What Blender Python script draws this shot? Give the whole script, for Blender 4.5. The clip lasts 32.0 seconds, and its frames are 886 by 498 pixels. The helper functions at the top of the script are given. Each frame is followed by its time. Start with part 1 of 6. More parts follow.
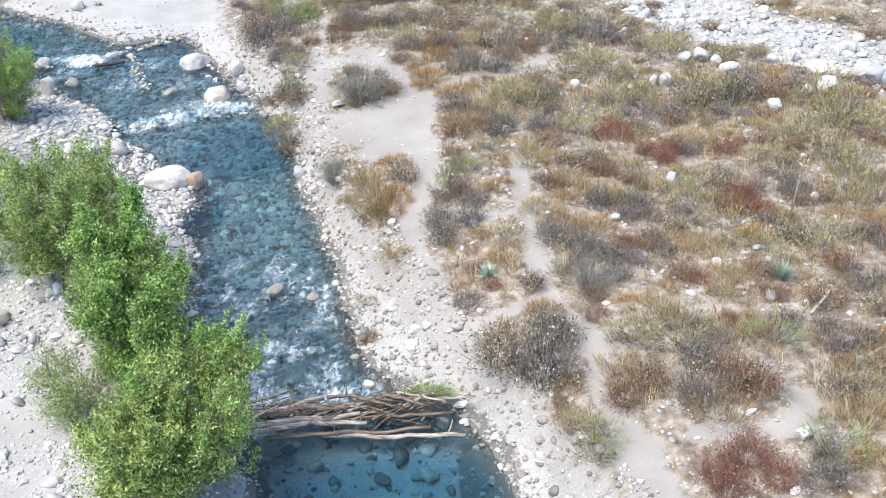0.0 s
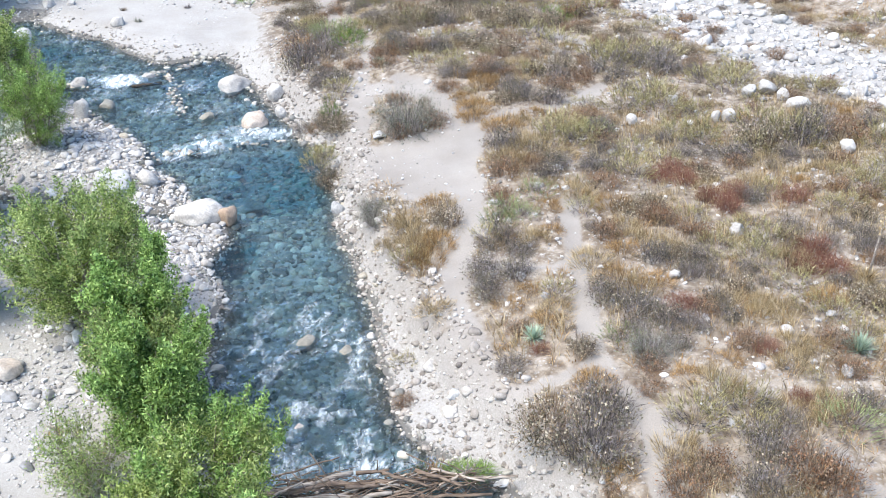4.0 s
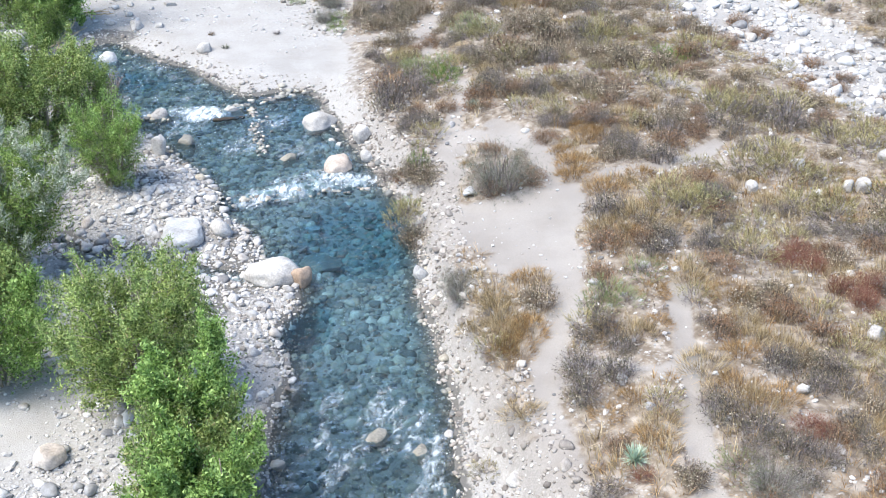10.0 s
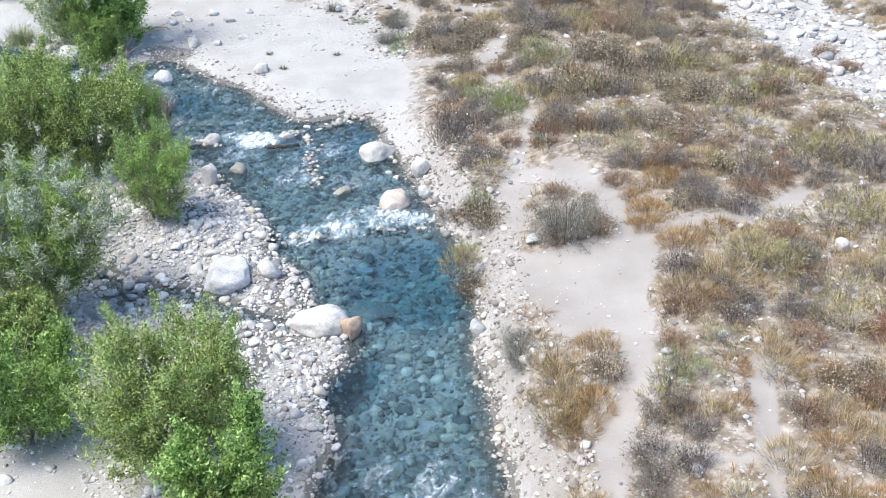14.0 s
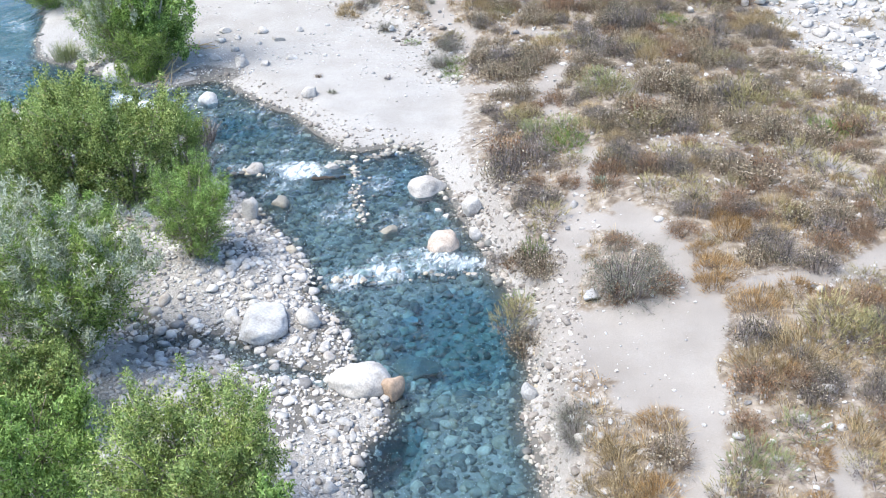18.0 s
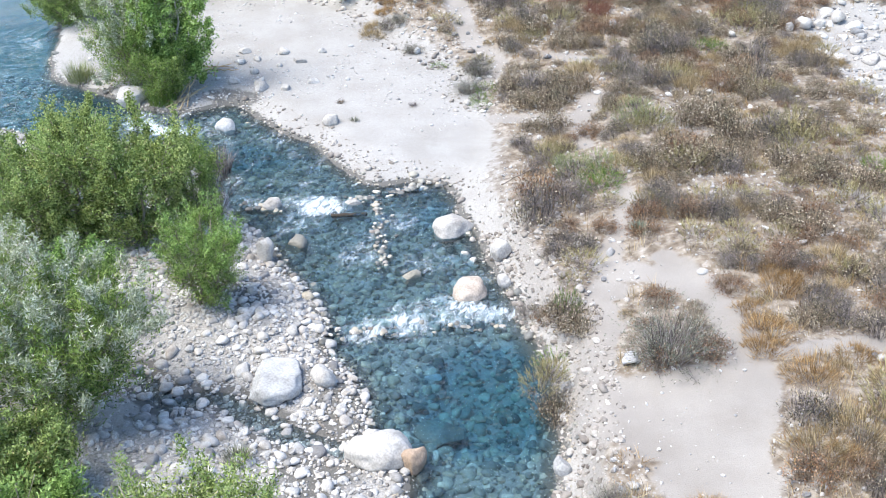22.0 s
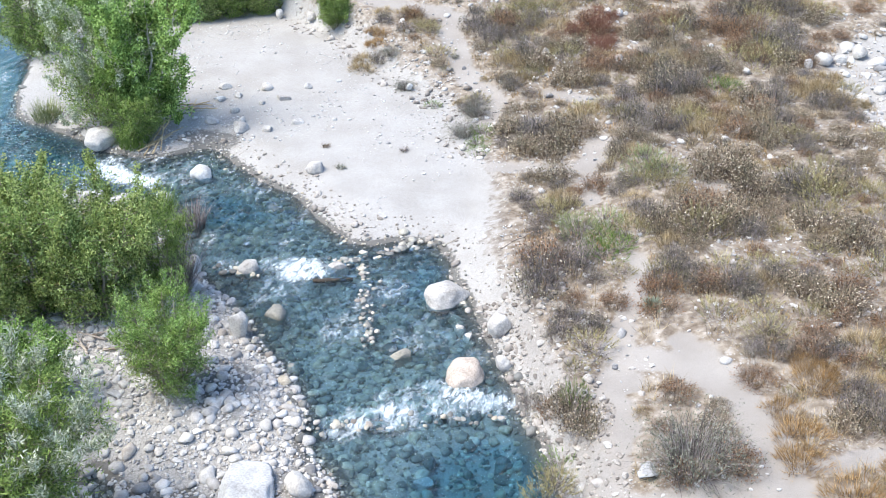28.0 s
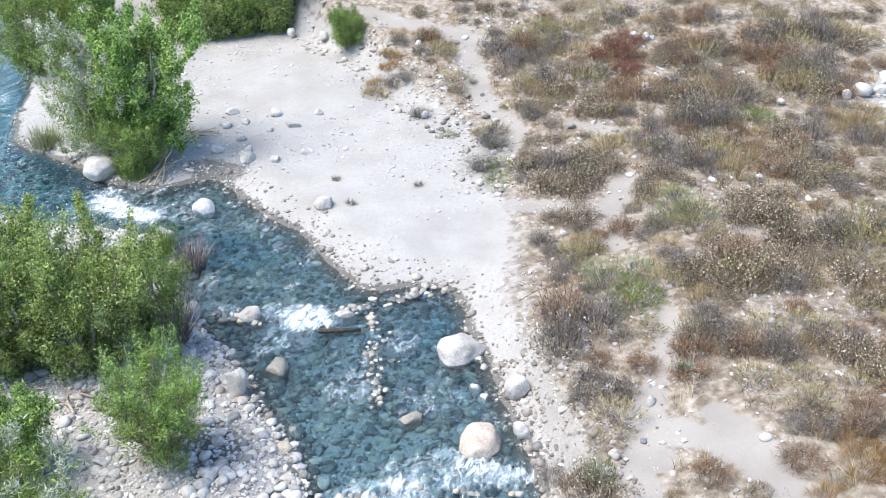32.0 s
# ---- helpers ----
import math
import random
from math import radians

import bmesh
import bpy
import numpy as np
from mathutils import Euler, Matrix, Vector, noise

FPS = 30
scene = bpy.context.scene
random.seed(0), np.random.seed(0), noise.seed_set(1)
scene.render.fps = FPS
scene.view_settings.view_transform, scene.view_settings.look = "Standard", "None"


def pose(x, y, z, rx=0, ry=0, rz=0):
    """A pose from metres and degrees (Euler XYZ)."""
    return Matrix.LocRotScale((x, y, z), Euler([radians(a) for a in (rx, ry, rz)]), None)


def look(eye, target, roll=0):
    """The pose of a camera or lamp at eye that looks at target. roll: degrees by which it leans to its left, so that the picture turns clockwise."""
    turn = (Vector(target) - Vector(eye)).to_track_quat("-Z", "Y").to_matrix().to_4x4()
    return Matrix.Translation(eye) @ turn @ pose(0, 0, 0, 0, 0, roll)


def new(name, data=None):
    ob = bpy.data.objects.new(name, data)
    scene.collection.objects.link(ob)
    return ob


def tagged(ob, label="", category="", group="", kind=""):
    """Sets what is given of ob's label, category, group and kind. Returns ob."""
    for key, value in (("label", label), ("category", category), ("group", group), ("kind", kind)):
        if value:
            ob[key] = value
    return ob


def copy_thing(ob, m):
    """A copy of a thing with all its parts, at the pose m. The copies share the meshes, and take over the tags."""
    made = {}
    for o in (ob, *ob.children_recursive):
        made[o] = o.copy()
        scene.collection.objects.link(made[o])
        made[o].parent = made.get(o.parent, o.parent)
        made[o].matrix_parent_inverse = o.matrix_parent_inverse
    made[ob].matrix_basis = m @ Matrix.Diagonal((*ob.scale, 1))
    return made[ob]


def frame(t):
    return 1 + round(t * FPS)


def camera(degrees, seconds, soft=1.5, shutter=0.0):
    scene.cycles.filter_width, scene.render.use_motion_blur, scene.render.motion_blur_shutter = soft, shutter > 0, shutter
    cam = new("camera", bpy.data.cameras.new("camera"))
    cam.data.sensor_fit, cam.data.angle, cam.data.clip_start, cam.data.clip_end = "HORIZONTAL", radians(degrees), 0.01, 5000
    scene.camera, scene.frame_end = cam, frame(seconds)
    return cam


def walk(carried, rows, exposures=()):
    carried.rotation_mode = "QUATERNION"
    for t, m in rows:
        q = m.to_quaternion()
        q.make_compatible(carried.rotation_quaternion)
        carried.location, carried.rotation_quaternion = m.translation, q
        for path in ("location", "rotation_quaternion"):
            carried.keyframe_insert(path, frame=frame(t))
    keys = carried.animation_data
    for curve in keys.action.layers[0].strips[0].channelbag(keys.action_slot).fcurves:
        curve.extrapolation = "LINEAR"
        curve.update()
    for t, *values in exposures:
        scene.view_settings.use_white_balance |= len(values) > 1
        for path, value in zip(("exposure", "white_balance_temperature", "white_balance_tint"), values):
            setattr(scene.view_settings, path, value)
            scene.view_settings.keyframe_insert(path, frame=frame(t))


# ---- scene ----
cam = camera(46.3, 32.0, soft=0.6)
EXPOSURE = 1.76
METRES, EYE, TILT, LEAN, TURN = 14.0, 10.4, -29.5, 0.0, 0.0
ROWS = [
    (0.0, 0.0, 0.0, 0.0, 0.0, 0.0, 0.0),
    (0.5, 0.0007, 0.0128, 0.0081, 0.08, 0.02, -0.04),
    (1.0, 0.0011, 0.0266, 0.0168, 0.18, 0.03, -0.09),
    (1.5, 0.0013, 0.0391, 0.0251, 0.38, 0.04, -0.19),
    (2.0, 0.0012, 0.0525, 0.034, 0.74, 0.06, -0.38),
    (2.5, 0.0011, 0.0647, 0.0421, 1.14, 0.07, -0.59),
    (3.0, 0.0007, 0.0778, 0.0511, 1.58, 0.08, -0.82),
    (3.5, 0.0003, 0.0901, 0.0593, 2.02, 0.08, -1.05),
    (5.5, -0.0015, 0.1389, 0.0932, 3.85, 0.08, -1.95),
    (6.0, -0.0027, 0.1518, 0.102, 4.28, 0.07, -2.18),
    (6.5, -0.0038, 0.1637, 0.1102, 4.67, 0.06, -2.38),
    (7.0, -0.0053, 0.1768, 0.119, 5.08, 0.05, -2.6),
    (7.5, -0.0069, 0.1889, 0.1271, 5.46, 0.06, -2.8),
    (8.0, -0.0087, 0.202, 0.1359, 5.87, 0.05, -3.03),
    (8.5, -0.0103, 0.2142, 0.1442, 6.26, 0.04, -3.23),
    (9.0, -0.0125, 0.2273, 0.1529, 6.65, 0.03, -3.44),
    (9.5, -0.0143, 0.2395, 0.1611, 7.0, 0.03, -3.63),
    (10.0, -0.0164, 0.2527, 0.17, 7.38, 0.01, -3.84),
    (10.5, -0.0187, 0.2651, 0.178, 7.74, 0.01, -4.04),
    (11.0, -0.0212, 0.2781, 0.1872, 8.14, -0.01, -4.26),
    (11.5, -0.0239, 0.2901, 0.1953, 8.52, -0.02, -4.47),
    (12.0, -0.0267, 0.303, 0.2044, 8.99, -0.05, -4.73),
    (12.5, -0.029, 0.315, 0.2129, 9.44, -0.08, -4.97),
    (13.0, -0.0321, 0.3282, 0.2218, 9.88, -0.1, -5.21),
    (13.5, -0.0351, 0.3404, 0.2299, 10.27, -0.11, -5.43),
    (14.0, -0.0387, 0.3538, 0.2387, 10.6, -0.12, -5.62),
    (14.5, -0.042, 0.3661, 0.247, 10.81, -0.13, -5.74),
    (16.5, -0.0563, 0.4169, 0.2817, 11.94, -0.19, -6.38),
    (17.0, -0.0611, 0.4295, 0.2908, 12.39, -0.24, -6.65),
    (17.5, -0.0649, 0.4414, 0.2991, 12.84, -0.27, -6.9),
    (18.0, -0.0695, 0.454, 0.3085, 13.32, -0.33, -7.17),
    (18.5, -0.074, 0.4664, 0.3163, 13.72, -0.35, -7.38),
    (19.0, -0.0791, 0.4792, 0.3253, 14.02, -0.38, -7.55),
    (19.5, -0.0839, 0.4909, 0.3337, 14.22, -0.4, -7.65),
    (20.0, -0.0889, 0.5037, 0.3426, 14.42, -0.42, -7.76),
    (20.5, -0.0941, 0.5156, 0.3505, 14.51, -0.42, -7.83),
    (21.0, -0.0985, 0.5287, 0.3596, 14.61, -0.42, -7.88),
    (21.5, -0.1024, 0.5406, 0.368, 14.65, -0.42, -7.9),
    (22.0, -0.1072, 0.554, 0.3762, 14.64, -0.39, -7.9),
    (22.5, -0.1121, 0.5656, 0.3849, 14.6, -0.39, -7.92),
    (23.0, -0.1163, 0.5787, 0.3935, 14.59, -0.36, -7.94),
    (23.5, -0.1203, 0.5906, 0.4021, 14.57, -0.36, -7.94),
    (24.0, -0.1252, 0.604, 0.4108, 14.54, -0.34, -7.94),
    (24.5, -0.1282, 0.6158, 0.4192, 14.54, -0.33, -7.95),
    (25.0, -0.1326, 0.6294, 0.4275, 14.52, -0.3, -7.96),
    (25.5, -0.1365, 0.6417, 0.436, 14.5, -0.3, -7.97),
    (27.5, -0.1519, 0.6924, 0.4709, 14.45, -0.27, -8.02),
    (28.0, -0.1563, 0.7061, 0.4796, 14.43, -0.25, -8.02),
    (28.5, -0.16, 0.7183, 0.4881, 14.42, -0.24, -8.04),
    (29.0, -0.1646, 0.7315, 0.4972, 14.43, -0.22, -8.07),
    (29.5, -0.1681, 0.7442, 0.5051, 14.49, -0.2, -8.1),
    (30.0, -0.1726, 0.7573, 0.514, 14.56, -0.2, -8.17),
    (30.5, -0.177, 0.7697, 0.5218, 14.67, -0.19, -8.24),
    (31.0, -0.1819, 0.7824, 0.5311, 14.84, -0.23, -8.35),
    (31.5, -0.1866, 0.7938, 0.5396, 15.06, -0.26, -8.49),
    (32.0, -0.1914, 0.8073, 0.5479, 15.32, -0.27, -8.65),
]
walk(cam, [(t, pose(0, 0, EYE, TILT, LEAN, TURN) @ pose(METRES * x, METRES * y, METRES * z, 90 + pitch, roll, yaw)) for t, x, y, z, yaw, pitch, roll in ROWS],
     exposures=[(0.0, EXPOSURE, 7000, 9), (32.0, EXPOSURE, 7000, 9)])

# ---- world and light ----
world = bpy.data.worlds.new("world")
scene.world = world
world.use_nodes = True
wn = world.node_tree
sky = wn.nodes.new("ShaderNodeTexSky")
sky.sky_type = "NISHITA"
sky.sun_disc = False
sky.sun_elevation, sky.sun_rotation = radians(60), radians(235)
sky.air_density, sky.dust_density, sky.ozone_density = 1.0, 0.1, 3.0
sky.altitude = 1500
wn.links.new(sky.outputs[0], wn.nodes["Background"].inputs[0])
wn.nodes["Background"].inputs[1].default_value = 0.124
lamp = bpy.data.lights.new("sun", "SUN")
lamp.energy, lamp.angle, lamp.color = 2.0, radians(38), (1.0, 0.962, 0.912)
sun = new("sun", lamp)
sun.matrix_world = look((0, 0, 0), (-math.sin(radians(235)) * math.cos(radians(60)), -math.cos(radians(235)) * math.cos(radians(60)), -math.sin(radians(60))))

# ---- materials ----


def material(name):
    """A node material and its tree, shader and a shortcut to add nodes."""
    m = bpy.data.materials.new(name)
    m.use_nodes = True
    t = m.node_tree
    return m, t, t.nodes["Principled BSDF"]


def node(t, kind, **inputs):
    n = t.nodes.new(kind)
    for key, value in inputs.items():
        key = key.replace("_", " ")
        if hasattr(value, "is_linked"):
            t.links.new(value, n.inputs[key])
        else:
            n.inputs[key].default_value = value
    return n


def ramp(t, fac, stops):
    n = t.nodes.new("ShaderNodeValToRGB")
    e = n.color_ramp.elements
    while len(e) < len(stops):
        e.new(0.5)
    for k, (at, c) in zip(e, stops):
        k.position, k.color = at, (*c, 1)
    t.links.new(fac, n.inputs[0])
    return n.outputs[0]


def mix(t, fac, a, b, blend="MIX"):
    n = t.nodes.new("ShaderNodeMix")
    n.data_type, n.blend_type = "RGBA", blend
    for at, v in ((0, fac), (6, a), (7, b)):
        if hasattr(v, "is_linked"):
            t.links.new(v, n.inputs[at])
        else:
            n.inputs[at].default_value = v if at == 0 else (*v, 1)
    return n.outputs[2]


def place(t):
    return t.nodes.new("ShaderNodeTexCoord").outputs["Object"]


def ground_place(t):
    return t.nodes.new("ShaderNodeNewGeometry").outputs["Position"]


def attribute(t, name):
    n = t.nodes.new("ShaderNodeAttribute")
    n.attribute_name = name
    return n.outputs["Fac"]


def bumped(t, shader, height, strength, distance):
    b = node(t, "ShaderNodeBump", Height=height, Strength=strength, Distance=distance)
    t.links.new(b.outputs[0], shader.inputs["Normal"])


def clamp01(t, a, lo, hi):
    n = t.nodes.new("ShaderNodeMapRange")
    n.interpolation_type = "SMOOTHSTEP"
    t.links.new(a, n.inputs[0])
    n.inputs[1].default_value, n.inputs[2].default_value = lo, hi
    return n.outputs[0]


def math2(t, op, a, b):
    n = t.nodes.new("ShaderNodeMath")
    n.operation = op
    for i, v in enumerate((a, b)):
        if hasattr(v, "is_linked"):
            t.links.new(v, n.inputs[i])
        else:
            n.inputs[i].default_value = v
    return n.outputs[0]


def plant_material(name, stops, rough=0.75, translucent=0.0, spread=0.38):
    """Leaves, stems and blades: each one its own tone out of the ramp, each plant a little lighter or darker."""
    m, t, p = material(name)
    island = t.nodes.new("ShaderNodeNewGeometry").outputs["Random Per Island"]
    c = ramp(t, island, stops)
    ob = t.nodes.new("ShaderNodeObjectInfo").outputs["Random"]
    n = node(t, "ShaderNodeTexNoise", Vector=ground_place(t), Scale=3.0, Detail=3.0)
    tone = math2(t, "ADD", math2(t, "MULTIPLY", ob, spread), math2(t, "MULTIPLY", n.outputs[0], spread))
    hs = node(t, "ShaderNodeHueSaturation", Color=c, Value=math2(t, "ADD", tone, 1.0 - spread))
    t.links.new(hs.outputs[0], p.inputs["Base Color"])
    p.inputs["Roughness"].default_value = rough
    p.inputs["Specular IOR Level"].default_value = 0.25
    if translucent:
        tr = node(t, "ShaderNodeBsdfTranslucent", Color=hs.outputs[0])
        mx = node(t, "ShaderNodeMixShader", Fac=translucent)
        t.links.new(p.outputs[0], mx.inputs[1])
        t.links.new(tr.outputs[0], mx.inputs[2])
        t.links.new(mx.outputs[0], t.nodes["Material Output"].inputs[0])
    return m


def stone_material(name, tones, per_object=False, wet=0.0, scale=9.0):
    """Worn granite cobble: each stone its own tone, speckled, with faint stains."""
    m, t, p = material(name)
    if per_object:
        r = t.nodes.new("ShaderNodeObjectInfo").outputs["Random"]
    else:
        r = t.nodes.new("ShaderNodeNewGeometry").outputs["Random Per Island"]
    c = ramp(t, r, tones)
    v = ground_place(t)
    fine = node(t, "ShaderNodeTexNoise", Vector=v, Scale=scale * 9, Detail=4.0)
    broad = node(t, "ShaderNodeTexNoise", Vector=v, Scale=scale, Detail=5.0)
    c = mix(t, 0.35, c, ramp(t, fine.outputs[0], [(0.35, (0.25, 0.25, 0.25)), (0.65, (0.75, 0.75, 0.75))]), "OVERLAY")
    c = mix(t, 0.4, c, ramp(t, broad.outputs[0], [(0.35, (0.3, 0.28, 0.26)), (0.62, (0.68, 0.68, 0.68))]), "OVERLAY")
    t.links.new(c, p.inputs["Base Color"])
    p.inputs["Roughness"].default_value = 0.9 - 0.6 * wet
    p.inputs["Specular IOR Level"].default_value = 0.3
    bumped(t, p, broad.outputs[0], 0.5, 0.03)
    return m


def ground_material():
    m, t, p = material("ground")
    v = ground_place(t)
    trail, sand, wet, gravel = (attribute(t, n) for n in ("trail", "sand", "wet", "gravel"))
    broad = node(t, "ShaderNodeTexNoise", Vector=v, Scale=0.9, Detail=6.0)
    mid = node(t, "ShaderNodeTexNoise", Vector=v, Scale=5.0, Detail=6.0)
    fine = node(t, "ShaderNodeTexNoise", Vector=v, Scale=60.0, Detail=4.0)
    pebble = node(t, "ShaderNodeTexVoronoi", Vector=v, Scale=14.0)
    grit = node(t, "ShaderNodeTexVoronoi", Vector=v, Scale=48.0)
    soil = ramp(t, mid.outputs[0], [(0.3, (0.13, 0.098, 0.073)), (0.5, (0.255, 0.213, 0.168)), (0.72, (0.43, 0.388, 0.338))])
    pale = ramp(t, broad.outputs[0], [(0.3, (0.32, 0.303, 0.28)), (0.7, (0.41, 0.397, 0.378))])
    path = ramp(t, broad.outputs[0], [(0.3, (0.27, 0.246, 0.222)), (0.7, (0.345, 0.32, 0.293))])
    breakup = math2(t, "MULTIPLY", math2(t, "SUBTRACT", mid.outputs[0], 0.5), 0.9)
    c = mix(t, clamp01(t, math2(t, "ADD", sand, breakup), 0.3, 0.6), soil, pale)
    c = mix(t, clamp01(t, math2(t, "ADD", trail, breakup), 0.2, 0.8), c, path)
    # loose light stones in the soil and fine gravel on the bars
    spot = math2(t, "MULTIPLY", clamp01(t, pebble.outputs["Distance"], 0.42, 0.22), clamp01(t, broad.outputs[0], 0.42, 0.58))
    c = mix(t, math2(t, "MULTIPLY", spot, math2(t, "SUBTRACT", 0.7, math2(t, "MULTIPLY", trail, 0.6))), c, mix(t, pebble.outputs["Color"], (0.30, 0.29, 0.28), (0.50, 0.49, 0.47)))
    gr = mix(t, grit.outputs["Color"], (0.14, 0.137, 0.132), (0.50, 0.49, 0.475))
    c = mix(t, math2(t, "MULTIPLY", gravel, 0.7), c, gr)
    c = mix(t, 0.25, c, ramp(t, fine.outputs[0], [(0.3, (0.25, 0.25, 0.25)), (0.7, (0.75, 0.75, 0.75))]), "OVERLAY")
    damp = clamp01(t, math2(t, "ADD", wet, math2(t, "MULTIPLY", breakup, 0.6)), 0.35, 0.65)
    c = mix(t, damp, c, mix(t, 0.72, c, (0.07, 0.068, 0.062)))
    t.links.new(c, p.inputs["Base Color"])
    p.inputs["Roughness"].default_value = 0.95
    p.inputs["Specular IOR Level"].default_value = 0.15
    h = math2(t, "ADD", math2(t, "MULTIPLY", fine.outputs[0], 0.25), math2(t, "MULTIPLY", grit.outputs["Distance"], -0.25))
    h = math2(t, "ADD", h, math2(t, "MULTIPLY", mid.outputs[0], 0.8))
    bumped(t, p, h, 0.8, 0.025)
    return m


def water_material():
    """Clear creek water: tinted by its depth, glossy by its angle, white where it breaks."""
    m, t, p = material("water")
    t.nodes.remove(p)
    v = ground_place(t)
    depth, foam, flow = attribute(t, "depth"), attribute(t, "foam"), attribute(t, "rough")
    # besides absorption, the extra blue in this tint stands in for reflected sky
    tint = ramp(t, depth, [(0.0, (0.95, 0.99, 1.0)), (0.2, (0.64, 0.88, 1.0)), (0.5, (0.35, 0.71, 0.93)), (1.0, (0.20, 0.56, 0.67))])
    stretch = node(t, "ShaderNodeMapping", Vector=v, Scale=(1.0, 0.55, 1.0), Rotation=(0, 0, radians(-20)))
    small = node(t, "ShaderNodeTexNoise", Vector=stretch.outputs[0], Scale=10.0, Detail=6.0, Roughness=0.65)
    swirl = node(t, "ShaderNodeTexNoise", Vector=stretch.outputs[0], Scale=2.2, Detail=3.0, Distortion=1.2)
    h = math2(t, "ADD", small.outputs[0], math2(t, "MULTIPLY", swirl.outputs[0], 1.2))
    bump = node(t, "ShaderNodeBump", Height=h, Distance=0.16, Strength=math2(t, "ADD", 0.6, math2(t, "MULTIPLY", flow, 0.4)))
    clear = node(t, "ShaderNodeBsdfTransparent", Color=tint)
    gloss = node(t, "ShaderNodeBsdfGlossy", Roughness=0.04, Normal=bump.outputs[0])
    fr = node(t, "ShaderNodeFresnel", IOR=1.5, Normal=bump.outputs[0])
    body = node(t, "ShaderNodeMixShader", Fac=fr.outputs[0])
    t.links.new(clear.outputs[0], body.inputs[1])
    t.links.new(gloss.outputs[0], body.inputs[2])
    lace = node(t, "ShaderNodeTexNoise", Vector=stretch.outputs[0], Scale=7.5, Detail=10.0, Roughness=0.74, Distortion=0.9)
    white = clamp01(t, math2(t, "ADD", foam, math2(t, "MULTIPLY", math2(t, "SUBTRACT", lace.outputs[0], 0.50), 3.6)), 0.42, 1.9)
    froth = node(t, "ShaderNodeBsdfDiffuse", Color=(0.76, 0.86, 0.93, 1.0))
    out = node(t, "ShaderNodeMixShader", Fac=math2(t, "MULTIPLY", white, 0.92))
    t.links.new(body.outputs[0], out.inputs[1])
    t.links.new(froth.outputs[0], out.inputs[2])
    t.links.new(out.outputs[0], t.nodes["Material Output"].inputs[0])
    return m


def wood_material(name, dark, light, grain=(14.0, 14.0, 1.6)):
    m, t, p = material(name)
    v = node(t, "ShaderNodeMapping", Vector=place(t), Scale=grain)
    n = node(t, "ShaderNodeTexNoise", Vector=v.outputs[0], Scale=2.0, Detail=6.0)
    c = ramp(t, n.outputs[0], [(0.3, dark), (0.65, light)])
    r = t.nodes.new("ShaderNodeNewGeometry").outputs["Random Per Island"]
    hs = node(t, "ShaderNodeHueSaturation", Color=c, Value=math2(t, "ADD", 0.7, math2(t, "MULTIPLY", r, 0.6)))
    t.links.new(hs.outputs[0], p.inputs["Base Color"])
    p.inputs["Roughness"].default_value = 0.85
    bumped(t, p, n.outputs[0], 0.5, 0.01)
    return m


GROUND, WATER = ground_material(), water_material()
COBBLE_TONES = [(0.0, (0.17, 0.17, 0.175)), (0.15, (0.34, 0.338, 0.335)), (0.4, (0.45, 0.444, 0.435)), (0.55, (0.40, 0.37, 0.34)), (0.7, (0.50, 0.492, 0.48)), (1.0, (0.57, 0.56, 0.545))]
BED_TONES = [(0.0, (0.12, 0.122, 0.118)), (0.3, (0.20, 0.202, 0.19)), (0.6, (0.33, 0.325, 0.29)), (0.85, (0.44, 0.39, 0.31)), (1.0, (0.58, 0.56, 0.51))]
COBBLE = stone_material("cobble", COBBLE_TONES)
BANK_TONES = [(0.0, (0.17, 0.152, 0.138)), (0.4, (0.31, 0.283, 0.255)), (0.75, (0.38, 0.352, 0.322)), (1.0, (0.50, 0.482, 0.455))]
BANK_STONE = stone_material("bank_stone", BANK_TONES)
BANK_SINGLE = stone_material("bank_stone_single", BANK_TONES, per_object=True)
BEACH_TONES = [(0.0, (0.30, 0.30, 0.30)), (0.3, (0.42, 0.415, 0.405)), (1.0, (0.56, 0.55, 0.54))]
BEACH_STONE = stone_material("beach_stone", BEACH_TONES)
BEACH_SINGLE = stone_material("beach_stone_single", BEACH_TONES, per_object=True)
BOULDER_BROWN = stone_material("brown_granite", [(0.0, (0.33, 0.245, 0.185)), (1.0, (0.38, 0.29, 0.22))], per_object=True, scale=3.0)
COBBLE_SINGLE = stone_material("cobble_single", COBBLE_TONES, per_object=True)
BED = stone_material("creek_bed_stone", BED_TONES, wet=0.5)
BED_SINGLE = stone_material("creek_bed_stone_single", BED_TONES, per_object=True, wet=0.5)
BOULDER_WHITE = stone_material("white_granite", [(0.0, (0.39, 0.375, 0.355)), (1.0, (0.47, 0.455, 0.435))], per_object=True, scale=3.0)
BOULDER_GREY = stone_material("grey_granite", [(0.0, (0.36, 0.365, 0.37)), (1.0, (0.47, 0.475, 0.475))], per_object=True, scale=3.0)
BOULDER_TAN = stone_material("tan_granite", [(0.0, (0.42, 0.36, 0.31)), (1.0, (0.54, 0.48, 0.43))], per_object=True, scale=3.0)
BOULDER_WET = stone_material("wet_stone", [(0.0, (0.14, 0.14, 0.125)), (1.0, (0.28, 0.265, 0.225))], per_object=True, wet=0.6, scale=3.0)
DRIFTWOOD = wood_material("driftwood", (0.12, 0.088, 0.066), (0.47, 0.41, 0.35), (1.8, 16.0, 16.0))
CANE = wood_material("dry_cane", (0.26, 0.18, 0.10), (0.56, 0.45, 0.29), (2.0, 2.0, 2.0))
BROWN_WOOD = wood_material("brown_wood", (0.07, 0.048, 0.036), (0.24, 0.175, 0.13), (1.8, 16.0, 16.0))
